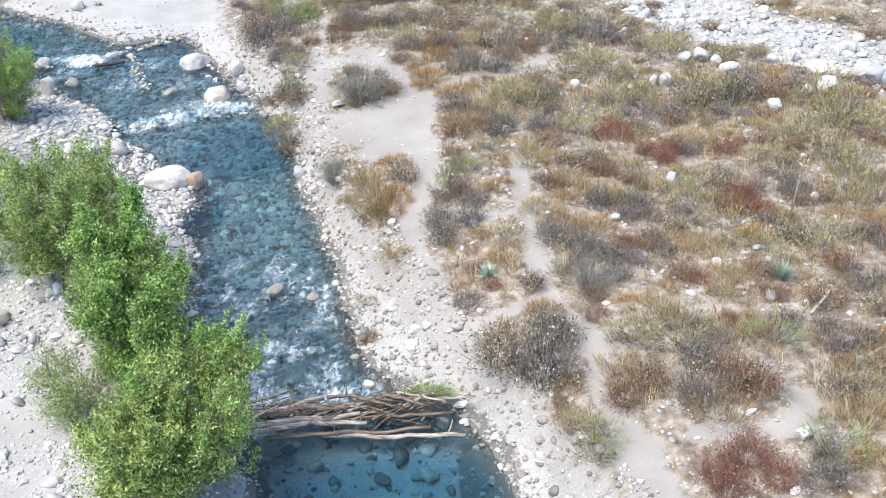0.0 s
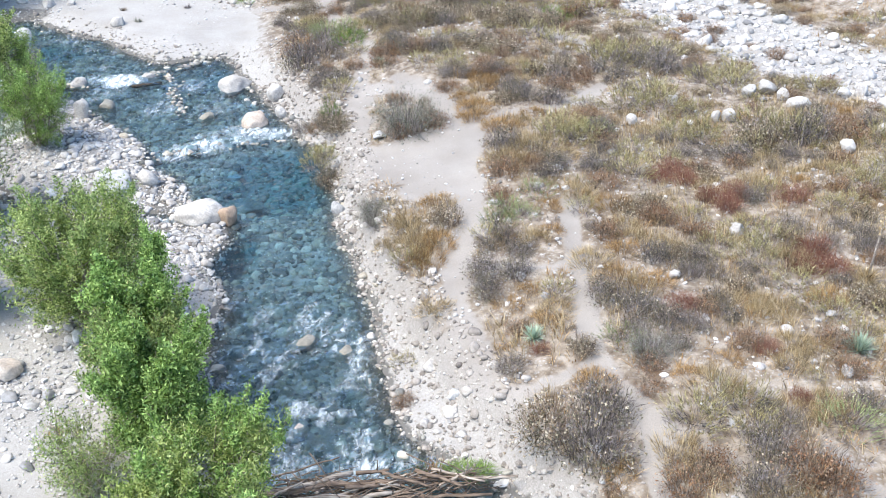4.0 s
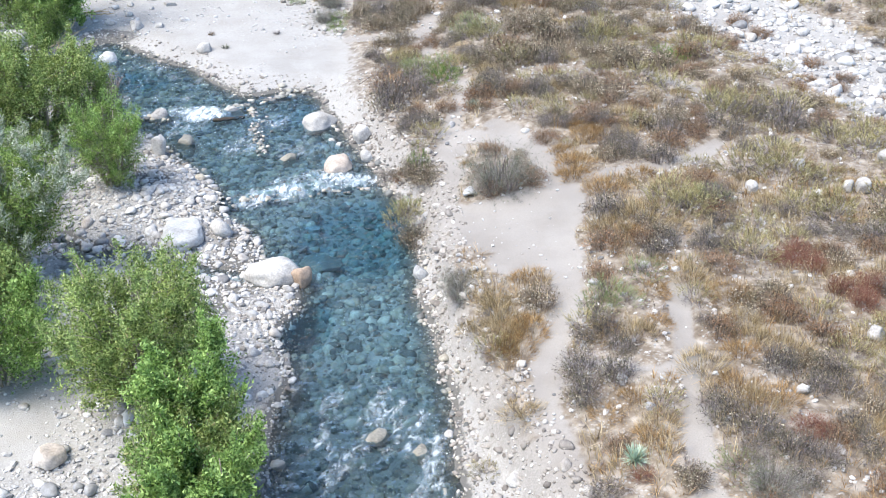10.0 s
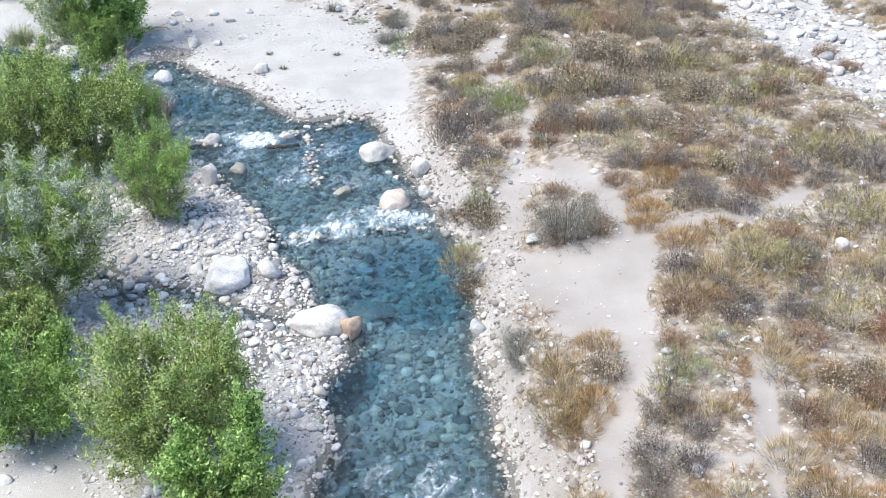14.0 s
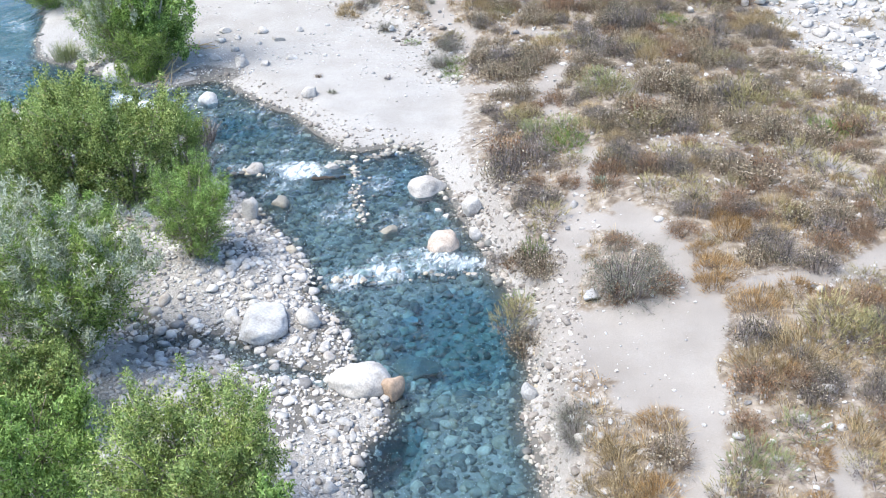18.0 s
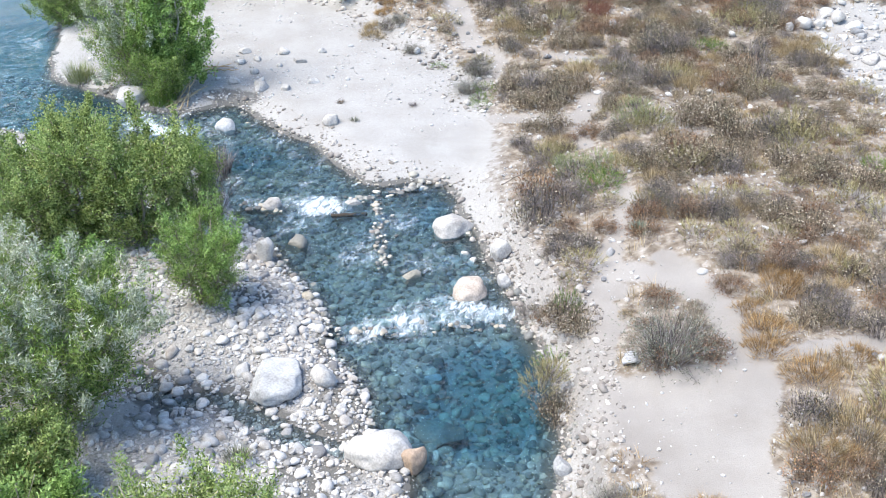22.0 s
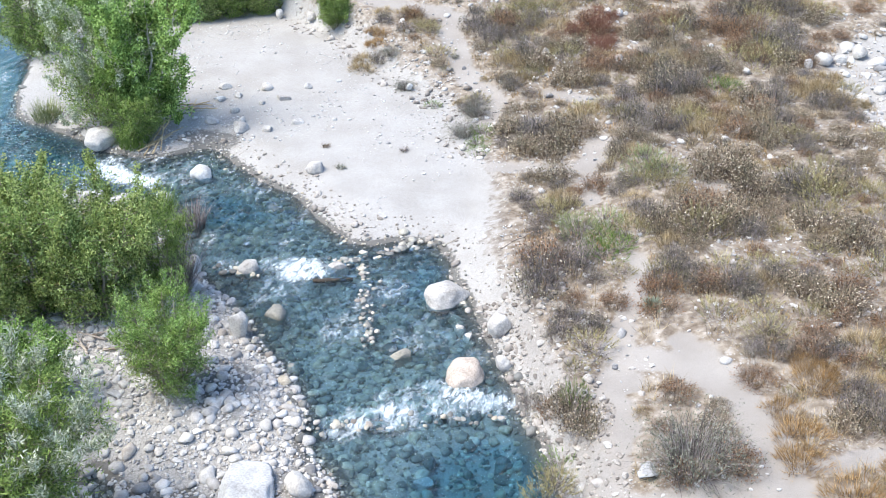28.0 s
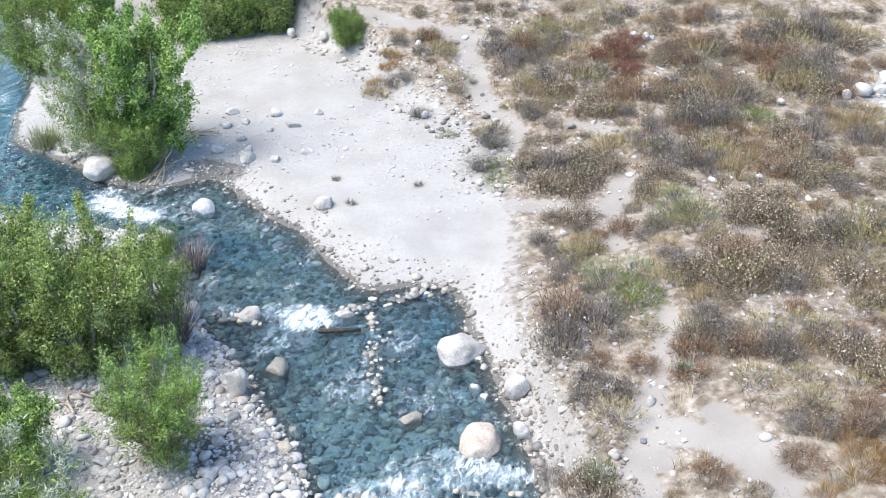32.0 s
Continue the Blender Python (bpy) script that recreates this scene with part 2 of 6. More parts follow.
SOAKED = wood_material("soaked_wood", (0.018, 0.014, 0.011), (0.07, 0.055, 0.042))
BARK = wood_material("bark", (0.16, 0.13, 0.10), (0.36, 0.32, 0.27))
BARK_PALE = wood_material("pale_bark", (0.30, 0.29, 0.26), (0.55, 0.53, 0.49))
TWIG_GREY = plant_material("grey_twig", [(0.0, (0.050, 0.042, 0.036)), (0.5, (0.168, 0.142, 0.136)), (1.0, (0.42, 0.37, 0.36))])
TWIG_BROWN = plant_material("brown_twig", [(0.0, (0.045, 0.031, 0.022)), (0.5, (0.175, 0.128, 0.092)), (1.0, (0.40, 0.32, 0.245))])
LEAF_BUCKWHEAT = plant_material("buckwheat_leaf", [(0.0, (0.045, 0.038, 0.022)), (0.6, (0.175, 0.158, 0.105)), (1.0, (0.37, 0.335, 0.24))])
LEAF_OLIVE = plant_material("olive_blade", [(0.0, (0.10, 0.083, 0.036)), (0.5, (0.30, 0.258, 0.118)), (1.0, (0.58, 0.52, 0.30))])
LEAF_RUST = plant_material("rust_twig", [(0.0, (0.075, 0.034, 0.016)), (0.5, (0.225, 0.110, 0.054)), (1.0, (0.43, 0.26, 0.145))])
LEAF_RED = plant_material("red_twig", [(0.0, (0.13, 0.05, 0.035)), (0.5, (0.22, 0.095, 0.065)), (1.0, (0.30, 0.18, 0.13))])
LEAF_SAGE = plant_material("sage_leaf", [(0.0, (0.075, 0.08, 0.055)), (0.5, (0.175, 0.182, 0.135)), (1.0, (0.32, 0.325, 0.26))])
LEAF_GREEN = plant_material("green_shrub_leaf", [(0.0, (0.070, 0.120, 0.030)), (0.5, (0.150, 0.240, 0.055)), (1.0, (0.270, 0.380, 0.110))], translucent=0.2)
LEAF_PALE_GREEN = plant_material("pale_green_blade", [(0.0, (0.156, 0.195, 0.088)), (0.5, (0.254, 0.292, 0.137)), (1.0, (0.351, 0.361, 0.195))])
STRAW = plant_material("straw", [(0.0, (0.13, 0.088, 0.042)), (0.5, (0.38, 0.285, 0.155)), (1.0, (0.66, 0.54, 0.35))])
STRAW_ORANGE = plant_material("orange_straw", [(0.0, (0.12, 0.064, 0.024)), (0.5, (0.34, 0.20, 0.082)), (1.0, (0.60, 0.425, 0.225))])
BLOOM_CREAM = plant_material("cream_flower", [(0.0, (0.30, 0.22, 0.14)), (0.5, (0.50, 0.42, 0.30)), (1.0, (0.68, 0.61, 0.49))])
BLOOM_RUST = plant_material("rust_flower", [(0.0, (0.224, 0.112, 0.067)), (0.5, (0.358, 0.202, 0.123)), (1.0, (0.560, 0.414, 0.291))])
YUCCA = plant_material("yucca_blade", [(0.0, (0.20, 0.28, 0.20)), (0.5, (0.30, 0.39, 0.29)), (1.0, (0.44, 0.52, 0.40))], rough=0.5)
CROWN_OLIVE = plant_material("olive_green_leaf", [(0.0, (0.079, 0.111, 0.038)), (0.5, (0.233, 0.333, 0.102)), (0.94, (0.479, 0.588, 0.231)), (1.0, (0.524, 0.432, 0.221))], 0.5, 0.36, 0.2)
CROWN_BRIGHT = plant_material("bright_green_leaf", [(0.0, (0.063, 0.118, 0.031)), (0.5, (0.228, 0.366, 0.095)), (1.0, (0.490, 0.665, 0.238))], 0.65, 0.36, 0.2)
CROWN_YELLOW = plant_material("yellow_green_leaf", [(0.0, (0.067, 0.103, 0.031)), (0.5, (0.284, 0.374, 0.106)), (1.0, (0.580, 0.651, 0.266))], 0.65, 0.36, 0.2)
CROWN_SILVER = plant_material("silver_willow_leaf", [(0.0, (0.12, 0.16, 0.08)), (0.45, (0.36, 0.41, 0.27)), (1.0, (0.68, 0.70, 0.60))], 0.5, 0.2, 0.15)
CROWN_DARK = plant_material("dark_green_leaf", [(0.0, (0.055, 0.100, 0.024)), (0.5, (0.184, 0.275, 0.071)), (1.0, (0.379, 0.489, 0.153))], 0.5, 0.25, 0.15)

# ---- plan ----


def lattice(ix, iy, seed):
    h = (ix.astype(np.int64) * 374761393 + iy.astype(np.int64) * 668265263 + seed * 974711) & 0x7FFFFFFF
    h = ((h ^ (h >> 13)) * 1274126177) & 0x7FFFFFFF
    return ((h ^ (h >> 16)) & 0xFFFF) / 65535.0


def value_noise(x, y, scale, seed=0, octaves=3):
    """Smooth noise from 0 to 1 over the plan."""
    total, amp, norm = 0.0, 1.0, 0.0
    x, y = np.asarray(x, float) * scale, np.asarray(y, float) * scale
    for o in range(octaves):
        ix, iy = np.floor(x), np.floor(y)
        fx, fy = x - ix, y - iy
        fx, fy = fx * fx * (3 - 2 * fx), fy * fy * (3 - 2 * fy)
        a, b = lattice(ix, iy, seed + o), lattice(ix + 1, iy, seed + o)
        c, d = lattice(ix, iy + 1, seed + o), lattice(ix + 1, iy + 1, seed + o)
        total = total + amp * ((a * (1 - fx) + b * fx) * (1 - fy) + (c * (1 - fx) + d * fx) * fy)
        norm += amp
        x, y, amp = x * 2.03 + 17.3, y * 2.03 + 5.1, amp * 0.5
    return total / norm


def step(v, lo, hi):
    f = np.clip((np.asarray(v, float) - lo) / (hi - lo), 0, 1)
    return f * f * (3 - 2 * f)


def line_distance(x, y, line, closed=False):
    """Distance of many places from a line of the plan."""
    line = np.array(line, float)
    ends = np.roll(line, -1, axis=0) if closed else line[1:]
    best = np.full(np.shape(x), 1e9)
    for (ax, ay), (bx, by) in zip(line, ends):
        dx, dy = bx - ax, by - ay
        f = np.clip(((x - ax) * dx + (y - ay) * dy) / (dx * dx + dy * dy + 1e-9), 0, 1)
        best = np.minimum(best, (x - ax - f * dx) ** 2 + (y - ay - f * dy) ** 2)
    return np.sqrt(best)


def inside(x, y, outline):
    hit = np.zeros(np.shape(x), bool)
    outline = np.array(outline, float)
    for (ax, ay), (bx, by) in zip(outline, np.roll(outline, -1, axis=0)):
        if ay != by:
            hit ^= ((ay > y) != (by > y)) & (x < (bx - ax) * (y - ay) / (by - ay) + ax)
    return hit


def into(x, y, outline):
    """Signed distance, positive inside the outline."""
    d = line_distance(x, y, outline, True)
    return np.where(inside(x, y, outline), d, -d)


def rounded(line, turns=2):
    """The line with its corners cut."""
    pts = np.array(line, float)
    for _ in range(turns):
        q = np.empty((2 * len(pts) - 2, 2))
        q[0::2], q[1::2] = pts[:-1] * 0.75 + pts[1:] * 0.25, pts[:-1] * 0.25 + pts[1:] * 0.75
        pts = np.vstack([pts[:1], q, pts[-1:]])
    return pts


RIGHT_SHORE = [(9, -60), (3.4, 4), (2.25, 8.67), (1.20, 11.83), (0.61, 13.15), (0.25, 13.81), (-0.72, 14.22), (-1.40, 15.12), (-1.81, 16.46), (-2.01, 17.49), (-2.30, 18.93),
               (-2.84, 20.38), (-3.31, 21.93), (-3.62, 23.37), (-3.93, 24.71), (-4.34, 25.64), (-5.01, 26.87), (-5.61, 27.73), (-5.92, 28.24), (-6.45, 29.19), (-6.91, 30.09), (-7.65, 30.92),
               (-8.18, 32.21), (-9.03, 32.11), (-10.09, 31.46), (-10.94, 32.11), (-11.80, 32.86), (-12.44, 33.51), (-13.61, 33.95), (-15.12, 35.03), (-15.76, 35.68), (-16.39, 35.14), (-16.92, 34.60),
               (-18.30, 34.38), (-20.12, 35.25), (-21.30, 35.57), (-22.70, 36.12), (-23.70, 37.75), (-25.60, 41.05), (-30.00, 46.51), (-36.39, 52.87), (-70, 85)]
LEFT_SHORE = [(-90, 75), (-42.89, 48.61), (-34.29, 43.81), (-29.32, 39.95), (-25.99, 35.57), (-23.03, 32.32), (-19.73, 31.78), (-17.09, 32.21), (-15.71, 32.32), (-14.86, 31.78), (-13.77, 29.77), (-12.75, 29.19),
              (-12.11, 28.66), (-11.17, 27.93), (-10.66, 27.33), (-9.82, 26.72), (-9.14, 25.99), (-8.61, 24.71), (-7.88, 24.35), (-7.31, 23.57), (-6.94, 22.85), (-6.89, 22.23), (-5.80, 21.93),
              (-5.80, 21.41), (-5.59, 21.10), (-5.90, 20.69), (-5.79, 19.76), (-5.38, 19.14), (-5.17, 18.73), (-5.27, 17.49), (-4.75, 15.84), (-4.22, 14.29), (-3.73, 13.46), (-3.27, 12.74),
              (-2.86, 11.73), (-2.55, 8.67), (-2.0, 4), (3, -60)]
CREEK = np.vstack([rounded(RIGHT_SHORE), rounded(LEFT_SHORE)])
SEEP = rounded([(-11.62, 23.06), (-10.68, 22.39), (-9.75, 22.96), (-8.71, 22.23), (-7.67, 21.98), (-6.73, 22.13)])
BANK_TOP = [(11, -60), (5, 4), (3.16, 8.65), (2.24, 10.48), (1.58, 11.19), (1.32, 12.49), (0.61, 13.29), (0.10, 14.59), (-0.51, 15.29), (-0.86, 16.19), (-1.32, 16.79), (-1.82, 18.11), (-2.33, 19.34),
            (-2.79, 20.47), (-3.15, 21.81), (-3.41, 22.94), (-3.56, 23.56), (-3.92, 25.01), (-4.28, 26.15), (-5.05, 27.29), (-5.62, 28.86), (-6.21, 30.63), (-6.71, 32.91), (-7.62, 35.53), (-8.53, 37.52),
            (-9.07, 38.81), (-10.00, 40.03), (-10.93, 40.83), (-11.82, 41.53), (-13.01, 42.33), (-14.14, 43.85), (-14.82, 44.58), (-16.59, 45.72), (-24.30, 50.53), (-70, 95)]
TERRACE = np.vstack([rounded(BANK_TOP), [(-70, 900), (900, 900), (900, -60)]])
WASH = rounded([(23.53, 16.71), (16.77, 21.77), (12.90, 26.37), (9.30, 29.20), (7.0, 33.2), (5.2, 37.5), (2.9, 41.6), (2.3, 43.6)])
TRAILS = [
    (0.30, [(-0.32, 24.34), (-0.64, 22.41), (-0.25, 20.64), (-0.51, 19.35), (-0.66, 18.07), (-0.47, 16.93), (-0.14, 15.86), (0.10, 15.25)]),
    (0.42, [(-0.46, 16.56), (-0.15, 15.86)]),
    (0.22, [(1.60, 20.64), (1.62, 18.75), (1.70, 17.62), (1.73, 16.52), (1.83, 15.77), (2.19, 14.87), (2.52, 14.05), (2.40, 13.10), (2.75, 12.30), (2.94, 11.36), (3.20, 10.52), (3.68, 8.17)]),
    (0.38, [(2.75, 11.97), (3.04, 10.72), (3.28, 9.84)]),
    (0.20, [(0.15, 14.93), (1.13, 15.16), (1.80, 15.63)]),
    (0.14, [(-0.46, 18.55), (1.31, 18.26)]),
    (0.22, [(4.99, 13.21), (5.19, 12.61), (5.52, 12.38), (5.03, 11.68), (4.18, 11.83), (3.66, 11.85)]),
    (0.16, [(2.61, 14.01), (3.58, 13.22)]),
    (0.95, [(-2.48, 23.27), (-1.23, 22.82)]),
    (0.65, [(-2.97, 23.74), (-0.91, 24.14)]),
    (0.55, [(-1.45, 21.89), (-0.61, 21.88)]),
    (0.36, [(-0.50, 24.36), (-0.95, 25.88), (-1.77, 27.25), (-3.01, 27.87), (-3.79, 27.10), (-3.14, 25.63), (-3.27, 23.87)]),
    (0.28, [(-0.19, 25.17), (0.92, 25.85), (2.00, 26.10), (2.86, 27.49)]),
    (0.42, [(-16.02, 45.65), (-13.78, 44.94), (-11.30, 44.61), (-11.54, 44.08), (-10.37, 41.52), (-9.72, 40.66), (-8.60, 39.54), (-8.85, 38.49)]),
    (0.34, [(-7.80, 35.61), (-6.34, 35.44), (-5.38, 35.51), (-5.36, 37.08)]),
    (0.28, [(-5.38, 35.51), (-5.13, 33.76)]),
    (0.24, [(-3.27, 35.58), (-2.22, 34.77), (-0.87, 35.18)]),
    (0.30, [(-7.37, 40.06), (-6.05, 39.61)]),
    (0.34, [(-2.43, 28.18), (-1.77, 27.52), (-1.10, 26.59)]),
    (0.28, [(-3.68, 31.09), (-3.38, 30.11), (-3.60, 28.80), (-3.61, 27.64), (-3.21, 27.02)]),
    (0.25, [(0.88, 32.98), (1.78, 31.59), (2.70, 30.92)]),
]
# the two farthest are deepened so the water's tint stands in for reflected sky
POOLS = [(-0.61, 10.81, 2.6, 2.1, 0.62), (-5.07, 24.30, 1.7, 2.0, 0.5), (-5.44, 20.59, 0.55, 1.0, 0.8), (-14.02, 32.32, 1.5, 0.9, 0.3), (-21.69, 33.95, 3.6, 2.2, 0.9), (-8.18, 30.81, 0.8, 1.0, 0.15), (-25.5, 38.5, 5.0, 3.6, 0.9)]


def water_level(x, y):
    across = -0.48 * (x + 6.6) + 0.88 * (y - 26.3)
    base = np.interp(y, [5, 13.3, 14.2, 20, 27, 45, 60, 120], [-0.52, -0.52, -0.38, -0.35, -0.36, 0.0, 0.6, 2.5])
    return base + 0.12 * step(across, -0.15, 0.35) + 0.1 * step(y - 0.05 * (x + 10), 29.6, 30.3)


def terrace_level(x, y):
    t = np.interp(y, [5, 11, 17, 21, 28, 37, 41, 44, 48, 60, 120], [0.8, 0.85, 1.0, 1.0, 1.0, 1.02, 1.12, 1.5, 2.5, 5.5, 14.0])
    d = line_distance(x, y, WASH)
    t = t - 0.15 * step(d, 2.6, 1.2)
    far = np.where(x > np.interp(y, WASH[:, 1], WASH[:, 0]), d, 0)
    return t + 1.4 * step(far, 2.4, 7)


def plan(x, y):
    """Height of the ground and what covers it."""
    x, y = np.asarray(x, float), np.asarray(y, float)
    jag = (value_noise(x, y, 1.6, 3) - 0.5) * 0.45
    wet_in = into(x, y, CREEK) + jag * 0.6
    seep = 0.24 - line_distance(x, y, SEEP) + jag * 0.8
    t_in = into(x, y, TERRACE) + jag * 0.7
    w, t = water_level(x, y), terrace_level(x, y)
    out = np.maximum(-wet_in, 0)
    t = t - 0.5 * (1 - step(t_in, 0.0, 4.0)) * step(y, 44, 38)
    beach = w + 0.02 + np.minimum(0.16 * out, 0.16) + 0.03 * np.minimum(out, 9)
    width = np.clip(out + np.maximum(-t_in, 0), 0.8, 1.5 - 0.65 * step(y, 31, 35))
    back = 0.62 * step(y, 32, 27)
    rise = (1 - step((0.12 + back - t_in) / width, 0, 1)) ** 0.8
    z = beach + (t - beach) * rise
    pool = sum(d * np.clip(1 - ((x - px) / rx) ** 2 - ((y - py) / ry) ** 2, 0, 1) for px, py, rx, ry, d in POOLS)
    bed = w - np.minimum(np.maximum(wet_in, 0) * 0.45, 0.2) - pool * step(wet_in, 0, 0.6)
    z = np.where(wet_in > 0, bed, z)
    dip = step(seep, -1.6, -0.1) * (1 - rise) * (wet_in <= 0)
    z = z * (1 - dip) + (w + 0.03) * dip
    z = np.where(seep > 0, np.minimum(z, w - 0.03 - np.minimum(seep, 0.3) * 0.2), z)
    trail = np.zeros(x.shape)
    for half, line in TRAILS:
        trail = np.maximum(trail, 1 - step(line_distance(x, y, rounded(line)) + (value_noise(x, y, 1.9, 15) - 0.5) * 0.34, half * 0.55, half * 1.2))
    trail = trail * (t_in > -0.3)
    mound = (value_noise(x, y, 0.7, 9) - 0.5) * 0.22 + (value_noise(x, y, 3.2, 11) - 0.5) * 0.07
    z = z + np.where(wet_in > 0, 0.3, 1.0) * mound * (1 - 0.7 * trail) * (0.35 + 0.65 * rise) - 0.05 * trail
    wash = step(line_distance(x, y, WASH), 2.5, 1.5) * (t_in > 0)
    face = step(rise, 0.02, 0.2) * step(rise, 1.0, 0.8)
    trail = np.maximum(trail, 0.75 * face * step(y, 31, 28))
    sand = np.maximum(1 - rise, np.maximum(wash * 0.85, face * 0.4))
    left = (t_in < -0.4) & (x < np.interp(y, [8, 18, 24, 31, 60], [-1, -4, -7, -12, -50]))
    gravel = np.clip(np.where(left, 0.56 + 1.9 * (value_noise(x, y, 0.55, 21) - 0.47) + 0.25 * step(y, 18, 21) - 0.3 * step(y, 18, 15), 0.4 * (1 - rise)) + wash * 0.5 + face * 0.25 + 0.55 * step(np.hypot((x + 8.1) / 2.6, (y - 23.9) / 3.6), 1.1, 0.7) * (1 - rise), 0, 1)
    damp = np.maximum(step(wet_in, -0.2, -0.01) * (1 - 0.75 * step(wet_in, 0.1, 0.5)), step(seep, -0.55, 0.0))
    damp = damp * (1 - 0.85 * step(rise, 0.03, 0.25) * (wet_in < 0))
    hollow = step(value_noise(x, y, 0.35, 33), 0.5, 0.66) * left * step(y, 17.5, 19.5) * step(x, -13.5, -11.5) * step(out, 3.2, 1.0)
    damp = np.maximum(damp, 0.7 * hollow)
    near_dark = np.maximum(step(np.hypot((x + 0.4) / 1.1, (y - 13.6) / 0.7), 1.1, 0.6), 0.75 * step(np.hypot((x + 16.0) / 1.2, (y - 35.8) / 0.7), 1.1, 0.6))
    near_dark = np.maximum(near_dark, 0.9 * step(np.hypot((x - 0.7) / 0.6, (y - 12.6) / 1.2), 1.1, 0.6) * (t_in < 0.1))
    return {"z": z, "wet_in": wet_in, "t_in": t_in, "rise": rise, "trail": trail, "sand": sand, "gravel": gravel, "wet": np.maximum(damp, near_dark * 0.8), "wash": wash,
            "level": w, "seep": seep, "face": face, "out": out}


# ---- mesh helpers ----


def mesh_from(name, verts, faces, mat, smooth=True, attributes=()):
    """A mesh out of arrays of places and of faces with three or four corners."""
    me = bpy.data.meshes.new(name)
    verts, faces = np.asarray(verts, np.float32), np.asarray(faces, np.int32)
    k = faces.shape[1]
    me.vertices.add(len(verts))
    me.vertices.foreach_set("co", verts.ravel())
    me.loops.add(faces.size)
    me.loops.foreach_set("vertex_index", faces.ravel())
    me.polygons.add(len(faces))
    me.polygons.foreach_set("loop_start", np.arange(0, faces.size, k, dtype=np.int32))
    me.polygons.foreach_set("use_smooth", np.full(len(faces), smooth))
    for key, values in attributes:
        me.attributes.new(key, "FLOAT", "POINT").data.foreach_set("value", np.asarray(values, np.float32))
    me.update(calc_edges=True)
    me.materials.append(mat)
    return me


def part(name, me, parent, label="", at=None):
    ob = new(name, me)
    ob.parent = parent
    if at is not None:
        ob.matrix_basis = at
    return tagged(ob, label=label)


def thing(name, at, label, category, group="", kind=""):
    ob = new(name)
    ob.empty_display_size = 0.2
    ob.matrix_basis = at
    return tagged(ob, label, category, group, kind)


def joined(pieces):
    """Many (places, faces) pairs as one."""
    vs, fs, n = [], [], 0
    for v, f in pieces:
        vs.append(v)
        fs.append(f + n)
        n += len(v)
    return np.vstack(vs), np.vstack(fs)


def ico(level):
    bm = bmesh.new()
    bmesh.ops.create_icosphere(bm, subdivisions=level, radius=1)
    v = np.array([p.co[:] for p in bm.verts])
    f = np.array([[p.index for p in face.verts] for face in bm.faces])
    bm.free()
    return v, f


def rocky(level, seed, rough=0.22, facets=0.0):
    """A worn stone, about one unit in radius: lumpy, with some flattened sides."""
    v, f = ico(level)
    rng = np.random.default_rng(seed)
    for _ in range(5):
        d = rng.normal(size=3)
        d /= np.linalg.norm(d)
        cut = rng.uniform(0.62, 0.92) - facets * 0.2
        over = np.maximum(v @ d - cut, 0)
        v = v - over[:, None] * d * (0.75 + facets * 0.25)
    off = rng.uniform(-50, 50, 3)
    lump = np.array([noise.noise(Vector(p * 1.3 + off)) + 0.4 * noise.noise(Vector(p * 3.1 + off)) + 0.2 * noise.noise(Vector(p * 7 + off)) * (level > 2) for p in v])
    return v * (1 + rough * lump)[:, None], f


STONES = [rocky(2, 100 + i, 0.24, 0.6) for i in range(8)]
PEBBLES = [rocky(1, 200 + i, 0.34, 0.6) for i in range(6)]


def turn_matrices(rng, n, tip=0.5):
    """Rotations: any way round, tipped a little."""
    a, b, c = rng.uniform(0, 2 * np.pi, n), rng.normal(0, tip, n), rng.normal(0, tip, n)
    ca, sa, cb, sb, cc, sc = np.cos(a), np.sin(a), np.cos(b), np.sin(b), np.cos(c), np.sin(c)
    o, z = np.ones(n), np.zeros(n)
    rz = np.stack([ca, -sa, z, sa, ca, z, z, z, o], -1).reshape(n, 3, 3)
    rx = np.stack([o, z, z, z, cb, -sb, z, sb, cb], -1).reshape(n, 3, 3)
    ry = np.stack([cc, z, sc, z, o, z, -sc, z, cc], -1).reshape(n, 3, 3)
    return rz @ rx @ ry


def stone_field(x, y, z, r, rng, bases):
    """Stones of radius r at many places, as one pair of arrays."""
    out = []
    kind = rng.integers(0, len(bases), len(x))
    scale = np.stack([rng.uniform(0.85, 1.3, len(x)), rng.uniform(0.75, 1.05, len(x)), rng.uniform(0.5, 0.8, len(x))], -1) * r[:, None]
    rot = turn_matrices(rng, len(x), 0.25)
    for k, (v, f) in enumerate(bases):
        s = np.nonzero(kind == k)[0]
        if len(s):
            p = np.einsum("nij,nvj->nvi", rot[s], v[None] * scale[s][:, None]) + np.stack([x[s], y[s], z[s]], -1)[:, None]
            out.append((p.reshape(-1, 3), (f[None] + (np.arange(len(s)) * len(v))[:, None, None]).reshape(-1, 3)))
    return joined(out)


def scattered(rng, n, box, density):
    """Places in the box, kept by the density there."""
    x, y = rng.uniform(box[0], box[2], n), rng.uniform(box[1], box[3], n)
    p = surveyed(x, y)
    keep = rng.random(n) < density(x, y, p)
    return x[keep], y[keep], {k: v[keep] for k, v in p.items()}


# ---- ground and water ----


def spread_axis(lo, hi, pitch, far_lo, far_hi):
    """Close lines from lo to hi, wider and wider ones beyond."""
    mid = list(np.arange(lo, hi, pitch))
    down, up, gap = [lo], [mid[-1]], pitch
    while down[-1] > far_lo:
        gap *= 1.35
        down.append(down[-1] - gap)
    gap = pitch
    while up[-1] < far_hi:
        gap *= 1.35
        up.append(up[-1] + gap)
    return np.array(down[:0:-1] + mid + up[1:])


